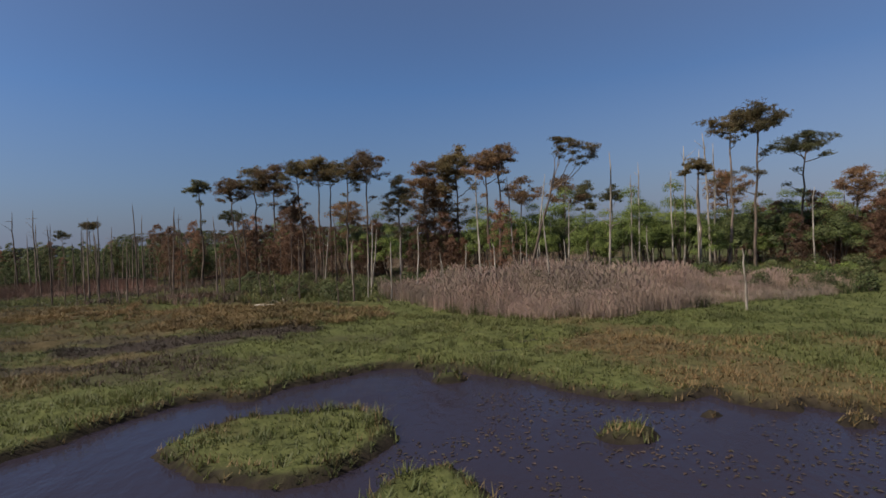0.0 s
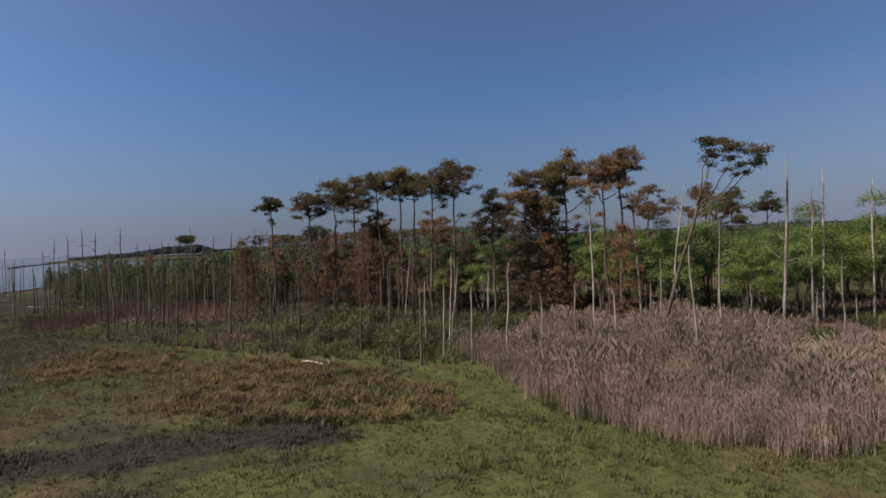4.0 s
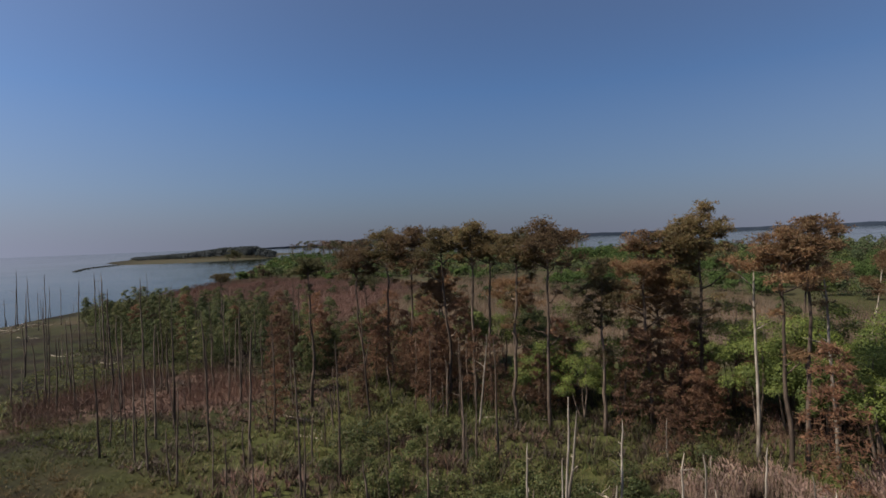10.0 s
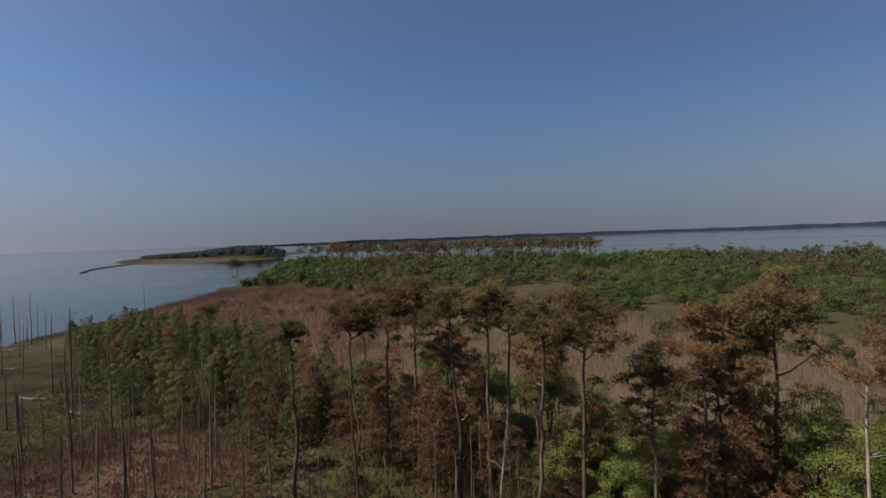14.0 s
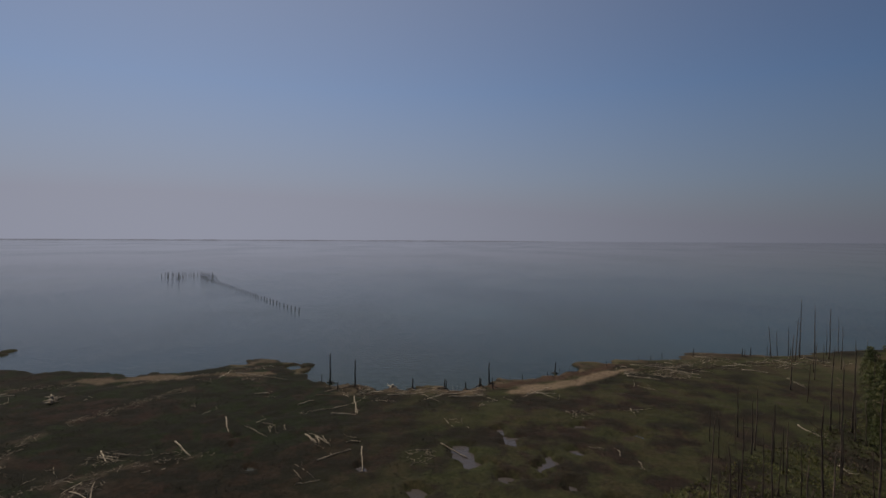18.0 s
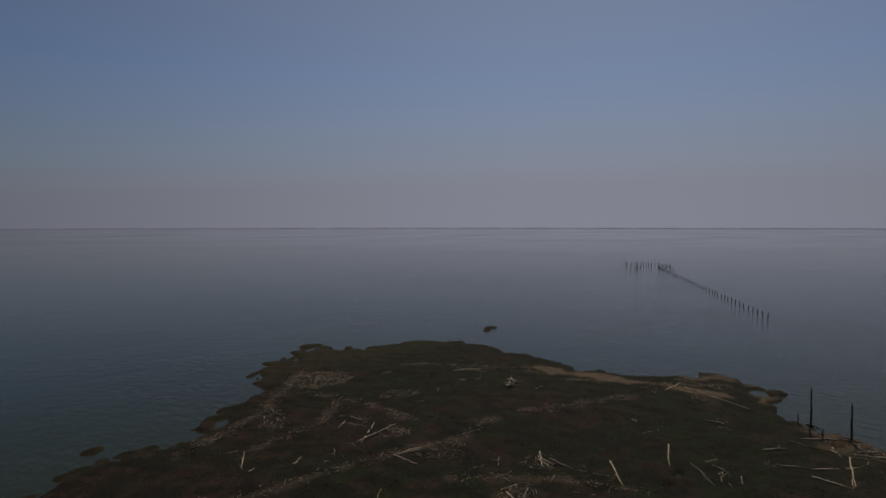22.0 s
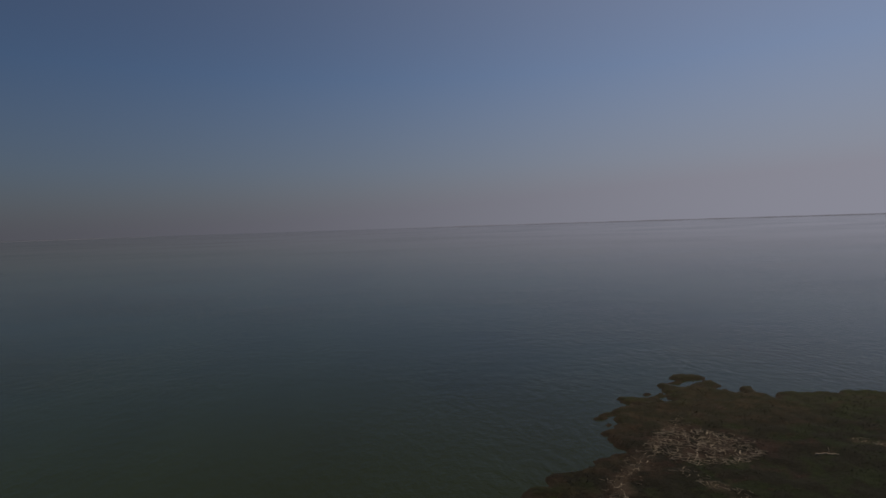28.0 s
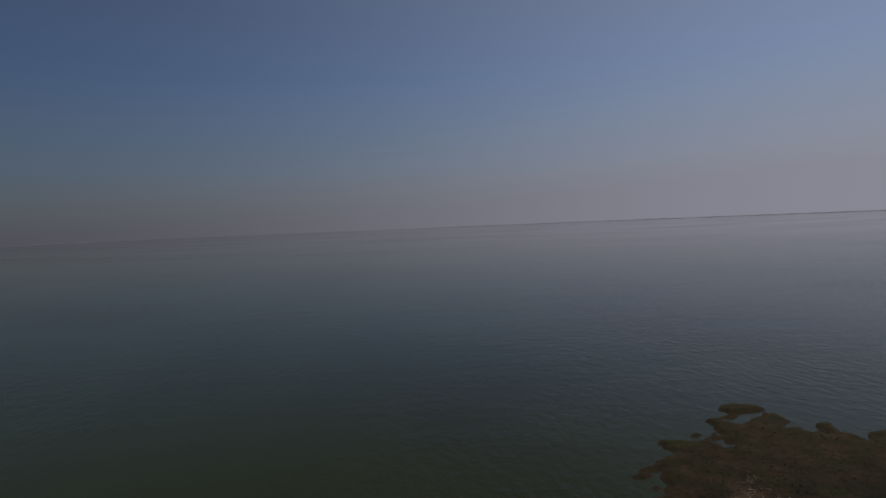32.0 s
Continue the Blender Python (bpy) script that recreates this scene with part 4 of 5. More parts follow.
for i, (x, y, tall, lean, spread, begin, pads, low, mat) in enumerate(PINES):
    put(pine(100 + i, tall - height(x, y), (lean, R.uniform(-0.3, 0.3)), spread, begin, pads, mat, low, 0.1 + tall * 0.0045, GREENISH if mat is M_NEEDLE_GREEN else BROWNING), x, y)


def leaning_pine(x, y):
    """A pine that leans far over, forks high up and carries one wind-swept sheet of needles."""
    r = np.random.default_rng(90)
    tree = root("pine_tree", "leaning pine with a forked trunk and wind-swept browning crown", "tree", "tall browning pines")
    fork = np.array([3.1, -0.2, 10.0])
    low = bent(r, (0, 0, -0.3), fork, 10, 0.06)
    g = Geo()
    g.tube(low, np.linspace(0.16, 0.1, 10), 7)
    stem = part("trunk", g.mesh("trunk", M_BARK, True), tree)
    tips = []
    for end in ((4.0, -0.3, 13.9), (4.7, 0.2, 13.6), (5.5, -0.1, 13.3), (6.4, 0.3, 12.9), (7.3, 0.0, 13.1), (4.3, 0.5, 14.6)):
        end = np.array(end)
        path = bent(r, fork + (low[-1] - low[-2]) * r.uniform(-0.4, 0), end, 7, 0.1)
        path[1:-1, 2] -= 0.1 * np.sin(np.linspace(0, np.pi, 7))[1:-1] * (end[0] - 3.2)
        g = Geo()
        g.tube(path, np.linspace(0.07, 0.02, 7), 5)
        part("limb", g.mesh("limb", M_BARK, True), stem)
        tips += [path[-1], path[-2], path[-1] + r.normal(0, 0.3, 3)]
    crown = Geo()
    for f in np.linspace(0, 1, 22):
        tips.append(np.array([3.9 + 3.9 * f, 0, 14.9 - 1.5 * f ** 0.8]) + r.normal(0, 1, 3) * np.array([0.25, 0.6, 0.16]))
    for c in tips:
        n = int(r.integers(22, 40))
        p = unit(r, n) * r.uniform(0.1, 1.0, (n, 1)) * np.array([0.7, 0.65, 0.26])
        tufts(crown, r, c + p, 0.25, 0.045, 7, 0.25)
    part("crown", crown.mesh("crown", M_NEEDLE_MIX), tree)
    return put(tree, x, y)


leaning_pine(8.0, 56.4)

# ---- standing dead trees ----
# x, y, height, lean
SNAGS_WEST = [(-22.7, 51.5, 3.4, -0.2), (-29.3, 60.2, 10.5, 0.5), (-41.5, 66.6, 6.7, 0.0), (-42.5, 62.2, 4.4, 0.2), (-18.4, 56.0, 3.3, -0.3), (-17.1, 56.0, 3.1, -0.1), (-14.0, 53.4, 6.6, 0.2),
              (-9.2, 47.6, 3.0, -0.1), (-7.9, 48.2, 6.2, 0.1), (-14.4, 62.1, 7.1, 0.2), (-21.7, 73.4, 7.7, 0.4), (-20.1, 73.5, 7.4, 0.2), (-18.1, 71.3, 5.1, 0.2), (-50.3, 84.5, 9.7, 0.3),
              (-28.5, 56.5, 3.9, 0.2), (-25.2, 61.6, 4.0, 0.1), (-35.0, 61.2, 2.7, 0.1), (-50.3, 68.2, 3.9, 0.5), (-26.9, 62.2, 2.7, -0.1), (-26.9, 68.1, 4.0, -0.4), (-23.7, 73.2, 4.9, -0.4),
              (-26.7, 72.9, 7.2, 1.1)]
SNAGS_PALE = [(-7.2, 52.1, 5.9, 0.2), (-7.3, 54.4, 8.1, 0.5), (-7.4, 55.3, 7.1, 0.9), (-4.9, 50.1, 5.8, 0.2), (-2.5, 50.2, 7.3, 0.3), (-1.5, 65.3, 3.8, 0.0), (-15.2, 70.4, 8.1, 0.9), (2.1, 56.9, 5.3, 0.2), (4.2, 67.2, 13.4, 0.0), (7.9, 53.5, 7.0, 0.1), (9.1, 48.3, 8.0, -0.4),
              (8.4, 66.2, 12.7, -0.6), (3.3, 51.2, 5.7, 0.0), (4.7, 50.7, 5.3, -0.2), (8.0, 58.8, 4.8, 0.1), (17.8, 87.6, 12.2, 1.6), (13.7, 61.9, 10.2, 0.4), (18.9, 35.2, 4.5, 0.0), (28.4, 66.4, 15.4, 0.5),
              (34.8, 70.8, 8.6, 0.3), (43.5, 77.7, 9.7, 0.4), (16.9, 57.0, 13.7, 0.4)]
SNAGS_EAST = [(16.1, 73.1, 12.3, 0.2), (13.6, 69.3, 8.3, -0.2), (10.9, 75.8, 5.5, 0.2), (-4.6, 56.7, 6.4, 0.3), (30.5, 64, 16.4, -0.4), (32, 66, 15.6, 0.2), (21.5, 64, 12, 0.2),
              (22.5, 64.5, 13.5, 0.3), (10.4, 65.2, 12.7, 1.8), (27, 66, 12.4, 0.1), (26.4, 57.5, 13.6, 0.2), (48, 60, 10.5, 0.3), (46, 64, 9.8, 0.1), (40.5, 48, 9.0, -0.6), (24.6, 54, 9.5, 0.1), (36.5, 55, 9.2, 0.1)]
SNAGS_SHORE = [(-83.3, 93.1, 11.9, 0.4), (-131.5, 118.9, 13.1, 0.5), (-130.2, 124.2, 11.7, 0.5), (-67.6, 83.7, 7.8, 0.3), (-77.7, 105.9, 10.2, 0.4), (-136.5, 125.4, 11.1, -0.2), (-137, 130.9, 8.4, -0.1),
               (-148, 172.3, 9.3, 0.0), (-133.7, 115.4, 5.5, -0.4), (-133.6, 117.7, 6.7, 0.0), (-133.2, 119.8, 4.9, 0.1), (-132.6, 112.6, 2.5, -0.1), (-134.6, 126.6, 6.0, 0.1), (-140.3, 139.9, 2.7, 0.0),
               (-118.8, 93.2, 3.4, -0.2), (-75.2, 78.5, 7.5, 0.0), (-73.0, 79.8, 7.5, 0.1), (-65.3, 76.7, 3.9, -0.1), (-79.8, 93.7, 8.2, 0.1), (-69.2, 84.7, 13.3, 0.1), (-81.3, 80.0, 7.2, 0.1)]
SNAGS_MID = [(-50.7, 74.7, 7.2, -0.1), (-49.3, 74.2, 7.5, 0.1), (-45.6, 76.6, 6.9, -0.0), (-47.7, 78.1, 6.2, 0.2), (-55.4, 68.9, 2.1, -0.0), (-59.5, 75.6, 3.6, 0.0), (-70.2, 79.2, 5.9, 0.0), (-75.3, 118.1, 8.7, -0.1),
             (-40.5, 85.9, 11.3, 0.1), (-37.9, 84.3, 4.7, -0.1), (-89.7, 143.4, 5.7, 0.0), (-97.2, 148.4, 3.9, 0.0), (-128.3, 199.5, 5.4, -0.4), (-71.0, 167.0, 9.6, 0.2), (-117.0, 159.8, 5.2, -0.2), (-77.9, 138.2, 3.4, 0.1)]
PALE = "bleached silver-grey dead tree trunk, bare and broken at the top"
DARK = "weathered grey-brown dead tree trunk, bare and broken"
for k, (rows, mat, label) in enumerate(((SNAGS_WEST, M_DEAD_DARK, DARK), (SNAGS_PALE, M_DEAD, PALE), (SNAGS_EAST, M_DEAD, PALE), (SNAGS_SHORE, M_DEAD_DARK, DARK), (SNAGS_MID, M_DEAD_DARK, DARK))):
    for i, (x, y, tall, lean) in enumerate(rows):
        put(snag(1000 + 100 * k + i, tall - height(x, y), lean, 0.044 + 0.0044 * tall + R.uniform(0, 0.03), int(R.integers(0, 4)) + (3 if tall > 11 else 0), mat, label), x, y)
some = [snag(1600 + i, t, l, 0.05 + 0.005 * t, int(R.integers(1, 4)), M_DEAD_DARK, DARK) for i, (t, l) in enumerate(((5.2, 0.1), (7.8, -0.3), (9.4, 0.4), (6.4, 0.5), (3.6, -0.1), (10.8, 0.2)))]
ghost_zone = [(-60, 66), (-36, 57), (-18, 53), (-9, 60), (-14, 74), (-36, 84), (-52, 90), (-75, 100), (-95, 112), (-128, 128), (-134, 112), (-110, 96), (-90, 80)]
gx1, gy1 = spread_points(R, ghost_zone, 0.075, lambda a, b: (a > -66) | (R.random(len(a)) < 0.14))
scatter(some, gx1, gy1, R, 0.6, 1.2, 0.1)

pale = [snag(1650 + i, t, l, 0.05 + 0.005 * t, int(R.integers(1, 4)), M_DEAD, PALE) for i, (t, l) in enumerate(((5.4, 0.2), (3.2, -0.1), (4.4, 0.2), (2.4, -0.1)))]
gx2, gy2 = spread_points(R, [(-12, 47), (2, 47), (20, 50), (30, 56), (18, 66), (-10, 64)], 0.02)
scatter(pale, gx2, gy2, R, 0.7, 1.15, 0.1)

# ---- fallen trunks ----
LOGS = [(-33.0, 70.0, -27.6, 68.6), (-28.9, 66.0, -26.2, 65.4), (-15.2, 72.1, -9.6, 72.6), (-7.7, 61.5, -4.2, 59.5), (-85.8, 90.4, -79.9, 90.7), (-17.5, 50.6, -13.9, 48.0), (-72.0, 86.4, -70.0, 86.2), (-113.2, 105.3, -106.1, 104.1)]
for i, (ax, ay, bx, by) in enumerate(LOGS):
    log(2000 + i, (ax, ay), (bx, by), 0.09, M_DEAD, "bleached fallen tree trunk lying in the marsh", twigs=9)

# ---- woodland ----
green = [broadleaf(200 + i, t, w, m_, 0.1, 7800, "broadleaf_tree", "bushy green tree in fresh leaf", "green trees of the wood") for i, (t, w, m_) in enumerate(((8.4, 3.4, M_LEAF), (9.2, 3.8, M_LEAF), (7.2, 3.2, M_LEAF_DARK), (6.4, 3.0, M_LEAF)))]
wood_front = [(-40, 86), (-30, 84), (-18, 80), (-9, 79), (1, 73), (9, 68), (16, 64), (26, 62), (40, 57), (60, 54), (75, 60), (75, 80), (45, 84), (25, 88), (5, 90), (-20, 92), (-40, 96)]
wx1, wy1 = spread_points(R, wood_front, 0.05, lambda a, b: (b < 76) | (R.random(len(a)) < 0.55))
edge_x, edge_y = [-10.5, -7, -4, -12, 4.5, 7.5, 10.5, 13.5, 9, 16, 12, 18, -8.5, 6], [75.5, 72.5, 74.5, 79, 76.5, 72.5, 74.5, 71.5, 69, 74.5, 67, 69, 78, 79]
scatter(green, np.r_[wx1, edge_x], np.r_[wy1, edge_y], R, 0.7, 1.1)
rusty = [broadleaf(230 + i, t, w, M_RUST, 0.062, 3300, "dead_cedar", "rusty brown dying cedar with dry foliage", "dying cedars", 1, 0.05, True, True) for i, (t, w) in enumerate(((7.0, 2.6), (8.5, 2.8), (5.5, 2.3)))]
rust_zone = [(-44, 86), (-36, 79), (-22, 75), (-10, 72), (4, 72), (8, 78), (-8, 86), (-34, 90)]
rx1, ry1 = spread_points(R, rust_zone, 0.055)
rx2, ry2 = spread_points(R, [(34, 60), (44, 55), (62, 53), (70, 62), (50, 70), (36, 70)], 0.05)
ex, ey = [46, 50, 54, 43, 58, 6.5, -1, -32, -26, -37, -3, 1, -20, -14, 0, 1.6, -1.4, 2.6, -0.4, -16, -18, -12, -24, -21], [58, 61, 57, 62, 60, 61, 66, 68, 72, 76, 70, 70, 73, 72, 73, 75.4, 75, 73.4, 77, 74, 77, 76, 78, 75]
rx3, ry3 = spread_points(R, [(-44, 84), (-58, 86), (-70, 92), (-88, 106), (-76, 118), (-50, 104)], 0.016)
scatter(rusty, np.r_[rx1, rx2, rx3, ex], np.r_[ry1, ry2, ry3, ey], R, 0.7, 1.2)
bushes = [broadleaf(250 + i, t, w, m_, 0.105, 1150, "shrub", "dull green marsh shrub", "marsh shrubs", 2, 0.0) for i, (t, w, m_) in enumerate(((2.6, 1.9, M_LEAF_DULL), (3.2, 2.2, M_LEAF_DARK), (1.9, 1.6, M_LEAF_DULL), (2.4, 1.8, M_LEAF)))]
bx1, by1 = spread_points(R, [(-26, 60), (-18, 55), (-8, 51), (-5, 58), (-12, 66), (-22, 70)], 0.3)
bx2, by2 = spread_points(R, [(18, 46), (30, 41), (60, 40), (60, 54), (40, 56), (22, 58)], 0.33)
bx3, by3 = spread_points(R, [(-5, 55), (14, 48), (22, 52), (20, 58), (8, 64), (-4, 66)], 0.17)
bx4, by4 = spread_points(R, [(-50, 112), (-60, 160), (-48, 215), (-22, 205), (0, 160), (30, 128), (26, 102), (-20, 98)], 0.008)
bx6, by6 = spread_points(R, [(-40, 190), (-24, 200), (-14, 165), (14, 150), (40, 122), (36, 108), (8, 132), (-24, 160)], 0.016)
bx5, by5 = spread_points(R, [(-126, 150), (-140, 215), (-100, 215), (-66, 165), (-58, 120)], 0.004)
scatter(bushes, bx2[::4], by2[::4], R, 0.5, 0.85)
low_bushes = [broadleaf(260 + i, t, w, m_, 0.09, 900, "shrub", "low dull green marsh shrub among dead trees", "marsh shrubs", 2, 0.0) for i, (t, w, m_) in enumerate(((1.5, 1.3, M_LEAF_DULL), (1.9, 1.5, M_LEAF_DULL), (1.2, 1.2, M_LEAF_DARK)))]
scatter(low_bushes, np.r_[bx1, bx3, bx2[1::4], bx2[2::4]], np.r_[by1, by3, by2[1::4], by2[2::4]], R, 0.6, 1.15)
hill = [broadleaf(270 + i, t, w, m_, 0.1, 3600, "cedar_tree", "pointed dark green cedar near the shore", "cedar thicket by the shore", 1, 0.04, cone=i != 3) for i, (t, w, m_) in enumerate(((7.4, 2.9, M_LEAF_DARK), (8.4, 3.0, M_LEAF_DULL), (6.0, 2.6, M_LEAF_DARK), (5.6, 3.0, M_LEAF_DULL)))]
HILL = [(-58, 84), (-68, 88), (-78, 94), (-100, 110), (-122, 126), (-118, 137), (-106, 142), (-88, 131), (-70, 124), (-54, 110), (-40, 98), (-24, 90), (-30, 82), (-44, 80)]
hx, hy = spread_points(R, HILL, 0.12)
scatter(hill, hx, hy, R, 0.45, 0.95)

# ---- reed beds ----
g = Geo()
REED_FRONT = [(-6.5, 52), (-1.8, 43.2), (1.3, 39.4), (4.4, 36.8), (7.6, 35.4), (12, 35.0), (16, 36.6), (21, 38.2), (33, 42), (33, 47), (25, 52), (22, 60), (8, 64), (-2, 62)]
x, y = spread_points(R, REED_FRONT, 72, lambda a, b: (fbm(a, b, 3, 2, 3) > -0.4 + 0.22 * smooth(47, 56, b)) & (signed(REED_FRONT, a, b) + 2.2 * fbm(a, b, 2.5, 5, 3) > 0.4))
edge = signed(REED_FRONT, x, y)
reeds(g, R, x, y, land(x, y)[0], (1.15 + 0.75 * smooth(0, 5, edge) + 1.9 * fbm(x, y, 3.2, 3, 4)) * (1 - 0.4 * smooth(15, 24, x)))
x, y = spread_points(R, REED_FRONT, 16, lambda a, b: fbm(a, b, 4, 6, 3) > 0.14 - 0.16 * smooth(14, 24, a))
g2 = Geo()
blades(g2, R, x, y, land(x, y)[0], 0.9 + 0.9 * np.clip(fbm(x, y, 3, 2, 3) + 0.3, 0, 1), 0.02, 5, 0.5, one=True)
stuff("reed_bed_greenery", g2, M_LEAF_DULL, "dull green plants growing between the reeds", "reeds")
stuff("reed_bed", g, M_REED, "dense bed of dry pinkish straw reeds", "reeds")
g = Geo()
x, y = spread_points(R, PATCH, 17, lambda a, b: fbm(a, b, 7, 2, 3) > -0.2)
reeds(g, R, x, y, land(x, y)[0], 1.3 + 0.6 * fbm(x, y, 6, 3, 2), 0.95, 1)
x, y = spread_points(R, RED, 6.0)
reeds(g, R, x, y, land(x, y)[0], 1.5 + 0.9 * fbm(x, y, 12, 3, 3), 1.5, 0)
stuff("reed_meadow", g, M_REED_RED, "wide meadow of red-brown reeds", "reeds")
g = Geo()
x, y = spread_points(R, TAN, 5.6)
reeds(g, R, x, y, land(x, y)[0], 1.5 + 1.0 * fbm(x, y, 12, 3, 3), 1.5, 0)
stuff("reed_clearing", g, M_REED_TAN, "clearing of tan and straw reeds behind the pines", "reeds")

# ---- grass ----
g, g2 = Geo(), Geo()
NEAR = [(-34, 14), (-14, 8), (-3, 9), (16, 8), (32, 10), (34, 42), (8, 38), (-4, 48), (-22, 52), (-50, 62), (-60, 58), (-48, 34)]
on_land = lambda a, b: land(a, b)[1] > 0.04
x, y = spread_points(R, NEAR, 19, on_land)
h, d = land(x, y)
near = np.hypot(x, y - 10) < 32
pick = near | (R.random(len(x)) < 0.4)
x, y, h, d = x[pick], y[pick], h[pick], d[pick]
dry = drying(x, y) + 0.4 * smooth(1.6, 0.3, d) > R.uniform(0.2, 0.9, len(x))
dusk = dusky(x, y) > R.uniform(0.25, 0.8, len(x))
tall = 0.17 + 0.2 * fbm(x, y, 2.5, 1, 3) + 0.5 * np.maximum(fbm(x, y, 0.9, 6, 2), 0) + 0.08 * smooth(1.2, 0.3, d) + 0.5 * np.maximum(vnoise(x / 1.5, y / 0.8, 2), 0) * smooth(36, 41, y) * smooth(-2, -8, x)
ok = h > -0.03
g4 = Geo()
for gg, which, k in ((g, ~dry & ~dusk & ok, 1.0), (g2, dry & ~dusk & ok, 1.05), (g4, dusk & ok, 1.1)):
    blades(gg, R, x[which], y[which], h[which] - 0.02, tall[which] * k, 0.02, 6, 1.1, one=True)
stuff("dusky_grass", g4, M_GRASS_DUSK, "dusky purple-brown patches of low marsh plants", "grass")
stuff("marsh_grass", g, M_GRASS, "short green salt-marsh grass", "grass")
stuff("straw_grass", g2, M_GRASS_BROWN, "dry straw-coloured marsh grass along the banks", "grass")

# brown tussocks in the wide hummocky patch
g = Geo()
x, y = spread_points(R, HUMMOCKY, 2.6, lambda a, b: fbm(a, b, 6, 3, 3) > -0.3)
h = land(x, y)[0]
n_ = 40
ang, q = R.uniform(0, 6.283, (len(x), n_)), 0.34 * np.sqrt(R.random((len(x), n_)))
bx, by = (x[:, None] + np.cos(ang) * q * 1.3).ravel(), (y[:, None] + np.sin(ang) * q).ravel()
bz = (h[:, None] + 0.24 * (1 - (q / 0.34) ** 2)).ravel() - 0.04
blades(g, R, bx, by, bz, np.repeat(R.uniform(0.22, 0.4, len(x)), n_), 0.03, 1, 1.7, one=True)
stuff("grass_tussocks", g, M_GRASS_BROWN, "brown tussocks of dry marsh grass", "grass")

# floating weed and dead stems on the pond
g = Geo()
x, y = spread_points(R, [(-3, 15), (-1, 22), (3, 21), (7, 18), (13, 15.5), (16, 10), (8, 8), (2, 9)], 14, lambda a, b: (land(a, b)[1] < -0.3) & (fbm(a, b, 2.6, 3, 3) > -0.02 - 0.1 * smooth(0, 6, a)))
leaves(g, R, np.stack([x, y, np.full(len(x), 0.012)], -1) + R.normal(0, 0.004, (len(x), 3)), 0.07, flat=14.0, long=2.2)
stuff("pond_weed", g, M_GRASS_DUSK, "dark floating weed and leaf bits on the pond", "water weed")

# undergrowth among the dead trees and below the wood
g, g2, g3 = Geo(), Geo(), Geo()
UNDER = [(-64, 64), (-40, 58), (-20, 52), (-6, 50), (0, 60), (22, 58), (60, 48), (70, 60), (40, 80), (0, 86), (-30, 92), (-60, 98), (-84, 108), (-92, 104), (-76, 80)]
x, y = spread_points(R, UNDER, 5.0, on_land)
h, d = land(x, y)
k = fbm(x, y, 9, 6, 3) - 0.06 + 0.12 * R.normal(size=len(x)) - 0.3 * smooth(-56, -80, x) + 0.5 * smooth(-1, 2, signed(PATCH, x, y))
tall = 0.34 + 0.45 * np.clip(fbm(x, y, 4, 2, 3) + 0.25, 0, 1) + 0.35 * (x > -30) - 0.2 * smooth(-56, -80, x)
for gg, ok in ((g, k < -0.04), (g2, (k >= -0.04) & (k < 0.26)), (g3, k >= 0.26)):
    blades(gg, R, x[ok], y[ok], h[ok] - 0.03, tall[ok], 0.036, 8, 1.2, one=True)
stuff("undergrowth", g, M_LEAF_DULL, "dull green undergrowth among dead trees", "undergrowth")
stuff("straw_undergrowth", g2, M_GRASS_DUSK, "dull brown undergrowth among dead trees", "undergrowth")
stuff("rusty_undergrowth", g3, M_REED_RED, "rusty brown undergrowth among dead trees", "undergrowth")
# grass mats of the spit
g, g2 = Geo(), Geo()
SPIT = [(-130, 100), (-108, 84), (-70, 78), (-44, 62), (-30, 30), (-28, -26), (-66, -54), (-92, -66), (-114, -52), (-118, 10), (-104, 40), (-120, 70)]
x, y = spread_points(R, SPIT, 3.0, lambda a, b: land(a, b)[1] > 0.3)
h, d = land(x, y)
k = np.max([smooth(r_, r_ * 0.5, np.hypot(x - cx, y - cy) + 10 * fbm(x, y, 9, 4, 4)) for cx, cy, r_ in BROWN], 0) + 0.8 * smooth(0.1, 0.3, fbm(x, y, 17, 3, 4)) - 0.5
tall = 0.1 + 0.2 * np.clip(fbm(x, y, 5, 2, 3) + 0.2, 0, 1)
ok = (h > 0.03) & (R.random(len(x)) < 0.85)
for gg, which, n_ in ((g, ok & (k < 0.02), 5), (g2, ok & (k >= 0.02), 4)):
    blades(gg, R, x[which], y[which], h[which] - 0.02, tall[which], 0.022, n_, 1.3, one=True)
stuff("spit_grass", g, M_SPIT_GREEN_BACKLIT, "green marsh grass on the spit, darkened by painted backlit shade", "grass")
stuff("spit_dry_grass", g2, M_SPIT_DRY_BACKLIT, "brown matted marsh plants on the spit, darkened by painted backlit shade", "grass")

# ---- far woods ----
def crown_of(gg, r, x, y, z, tall, wide, count, leaf, lobes=6):
    """A far tree's crown: leaves over a few rounded lobes."""
    a = r.uniform(0, 6.283, lobes)
    q = np.sqrt(r.random(lobes)) * wide * 0.6
    c = np.stack([x + np.cos(a) * q, y + np.sin(a) * q, z + tall * (0.82 - 0.5 * (q / wide) - r.uniform(0, 0.28, lobes))], -1)
    rad = wide * r.uniform(0.34, 0.55, lobes)
    k = r.integers(lobes, size=count)
    d = unit(r, count)
    d[:, 2] = np.where(d[:, 2] < -0.2, -d[:, 2], d[:, 2])
    p = c[k] + d * rad[k][:, None] * r.uniform(0.75, 1.05, (count, 1)) * np.array([1, 1, 0.8])
    skirt = r.random(count) < 0.25
    p[skirt, 2] = z + r.uniform(0.05, 0.6, skirt.sum()) * tall
    leaves(gg, r, p, leaf, flat=0.15, one=True, out=d)


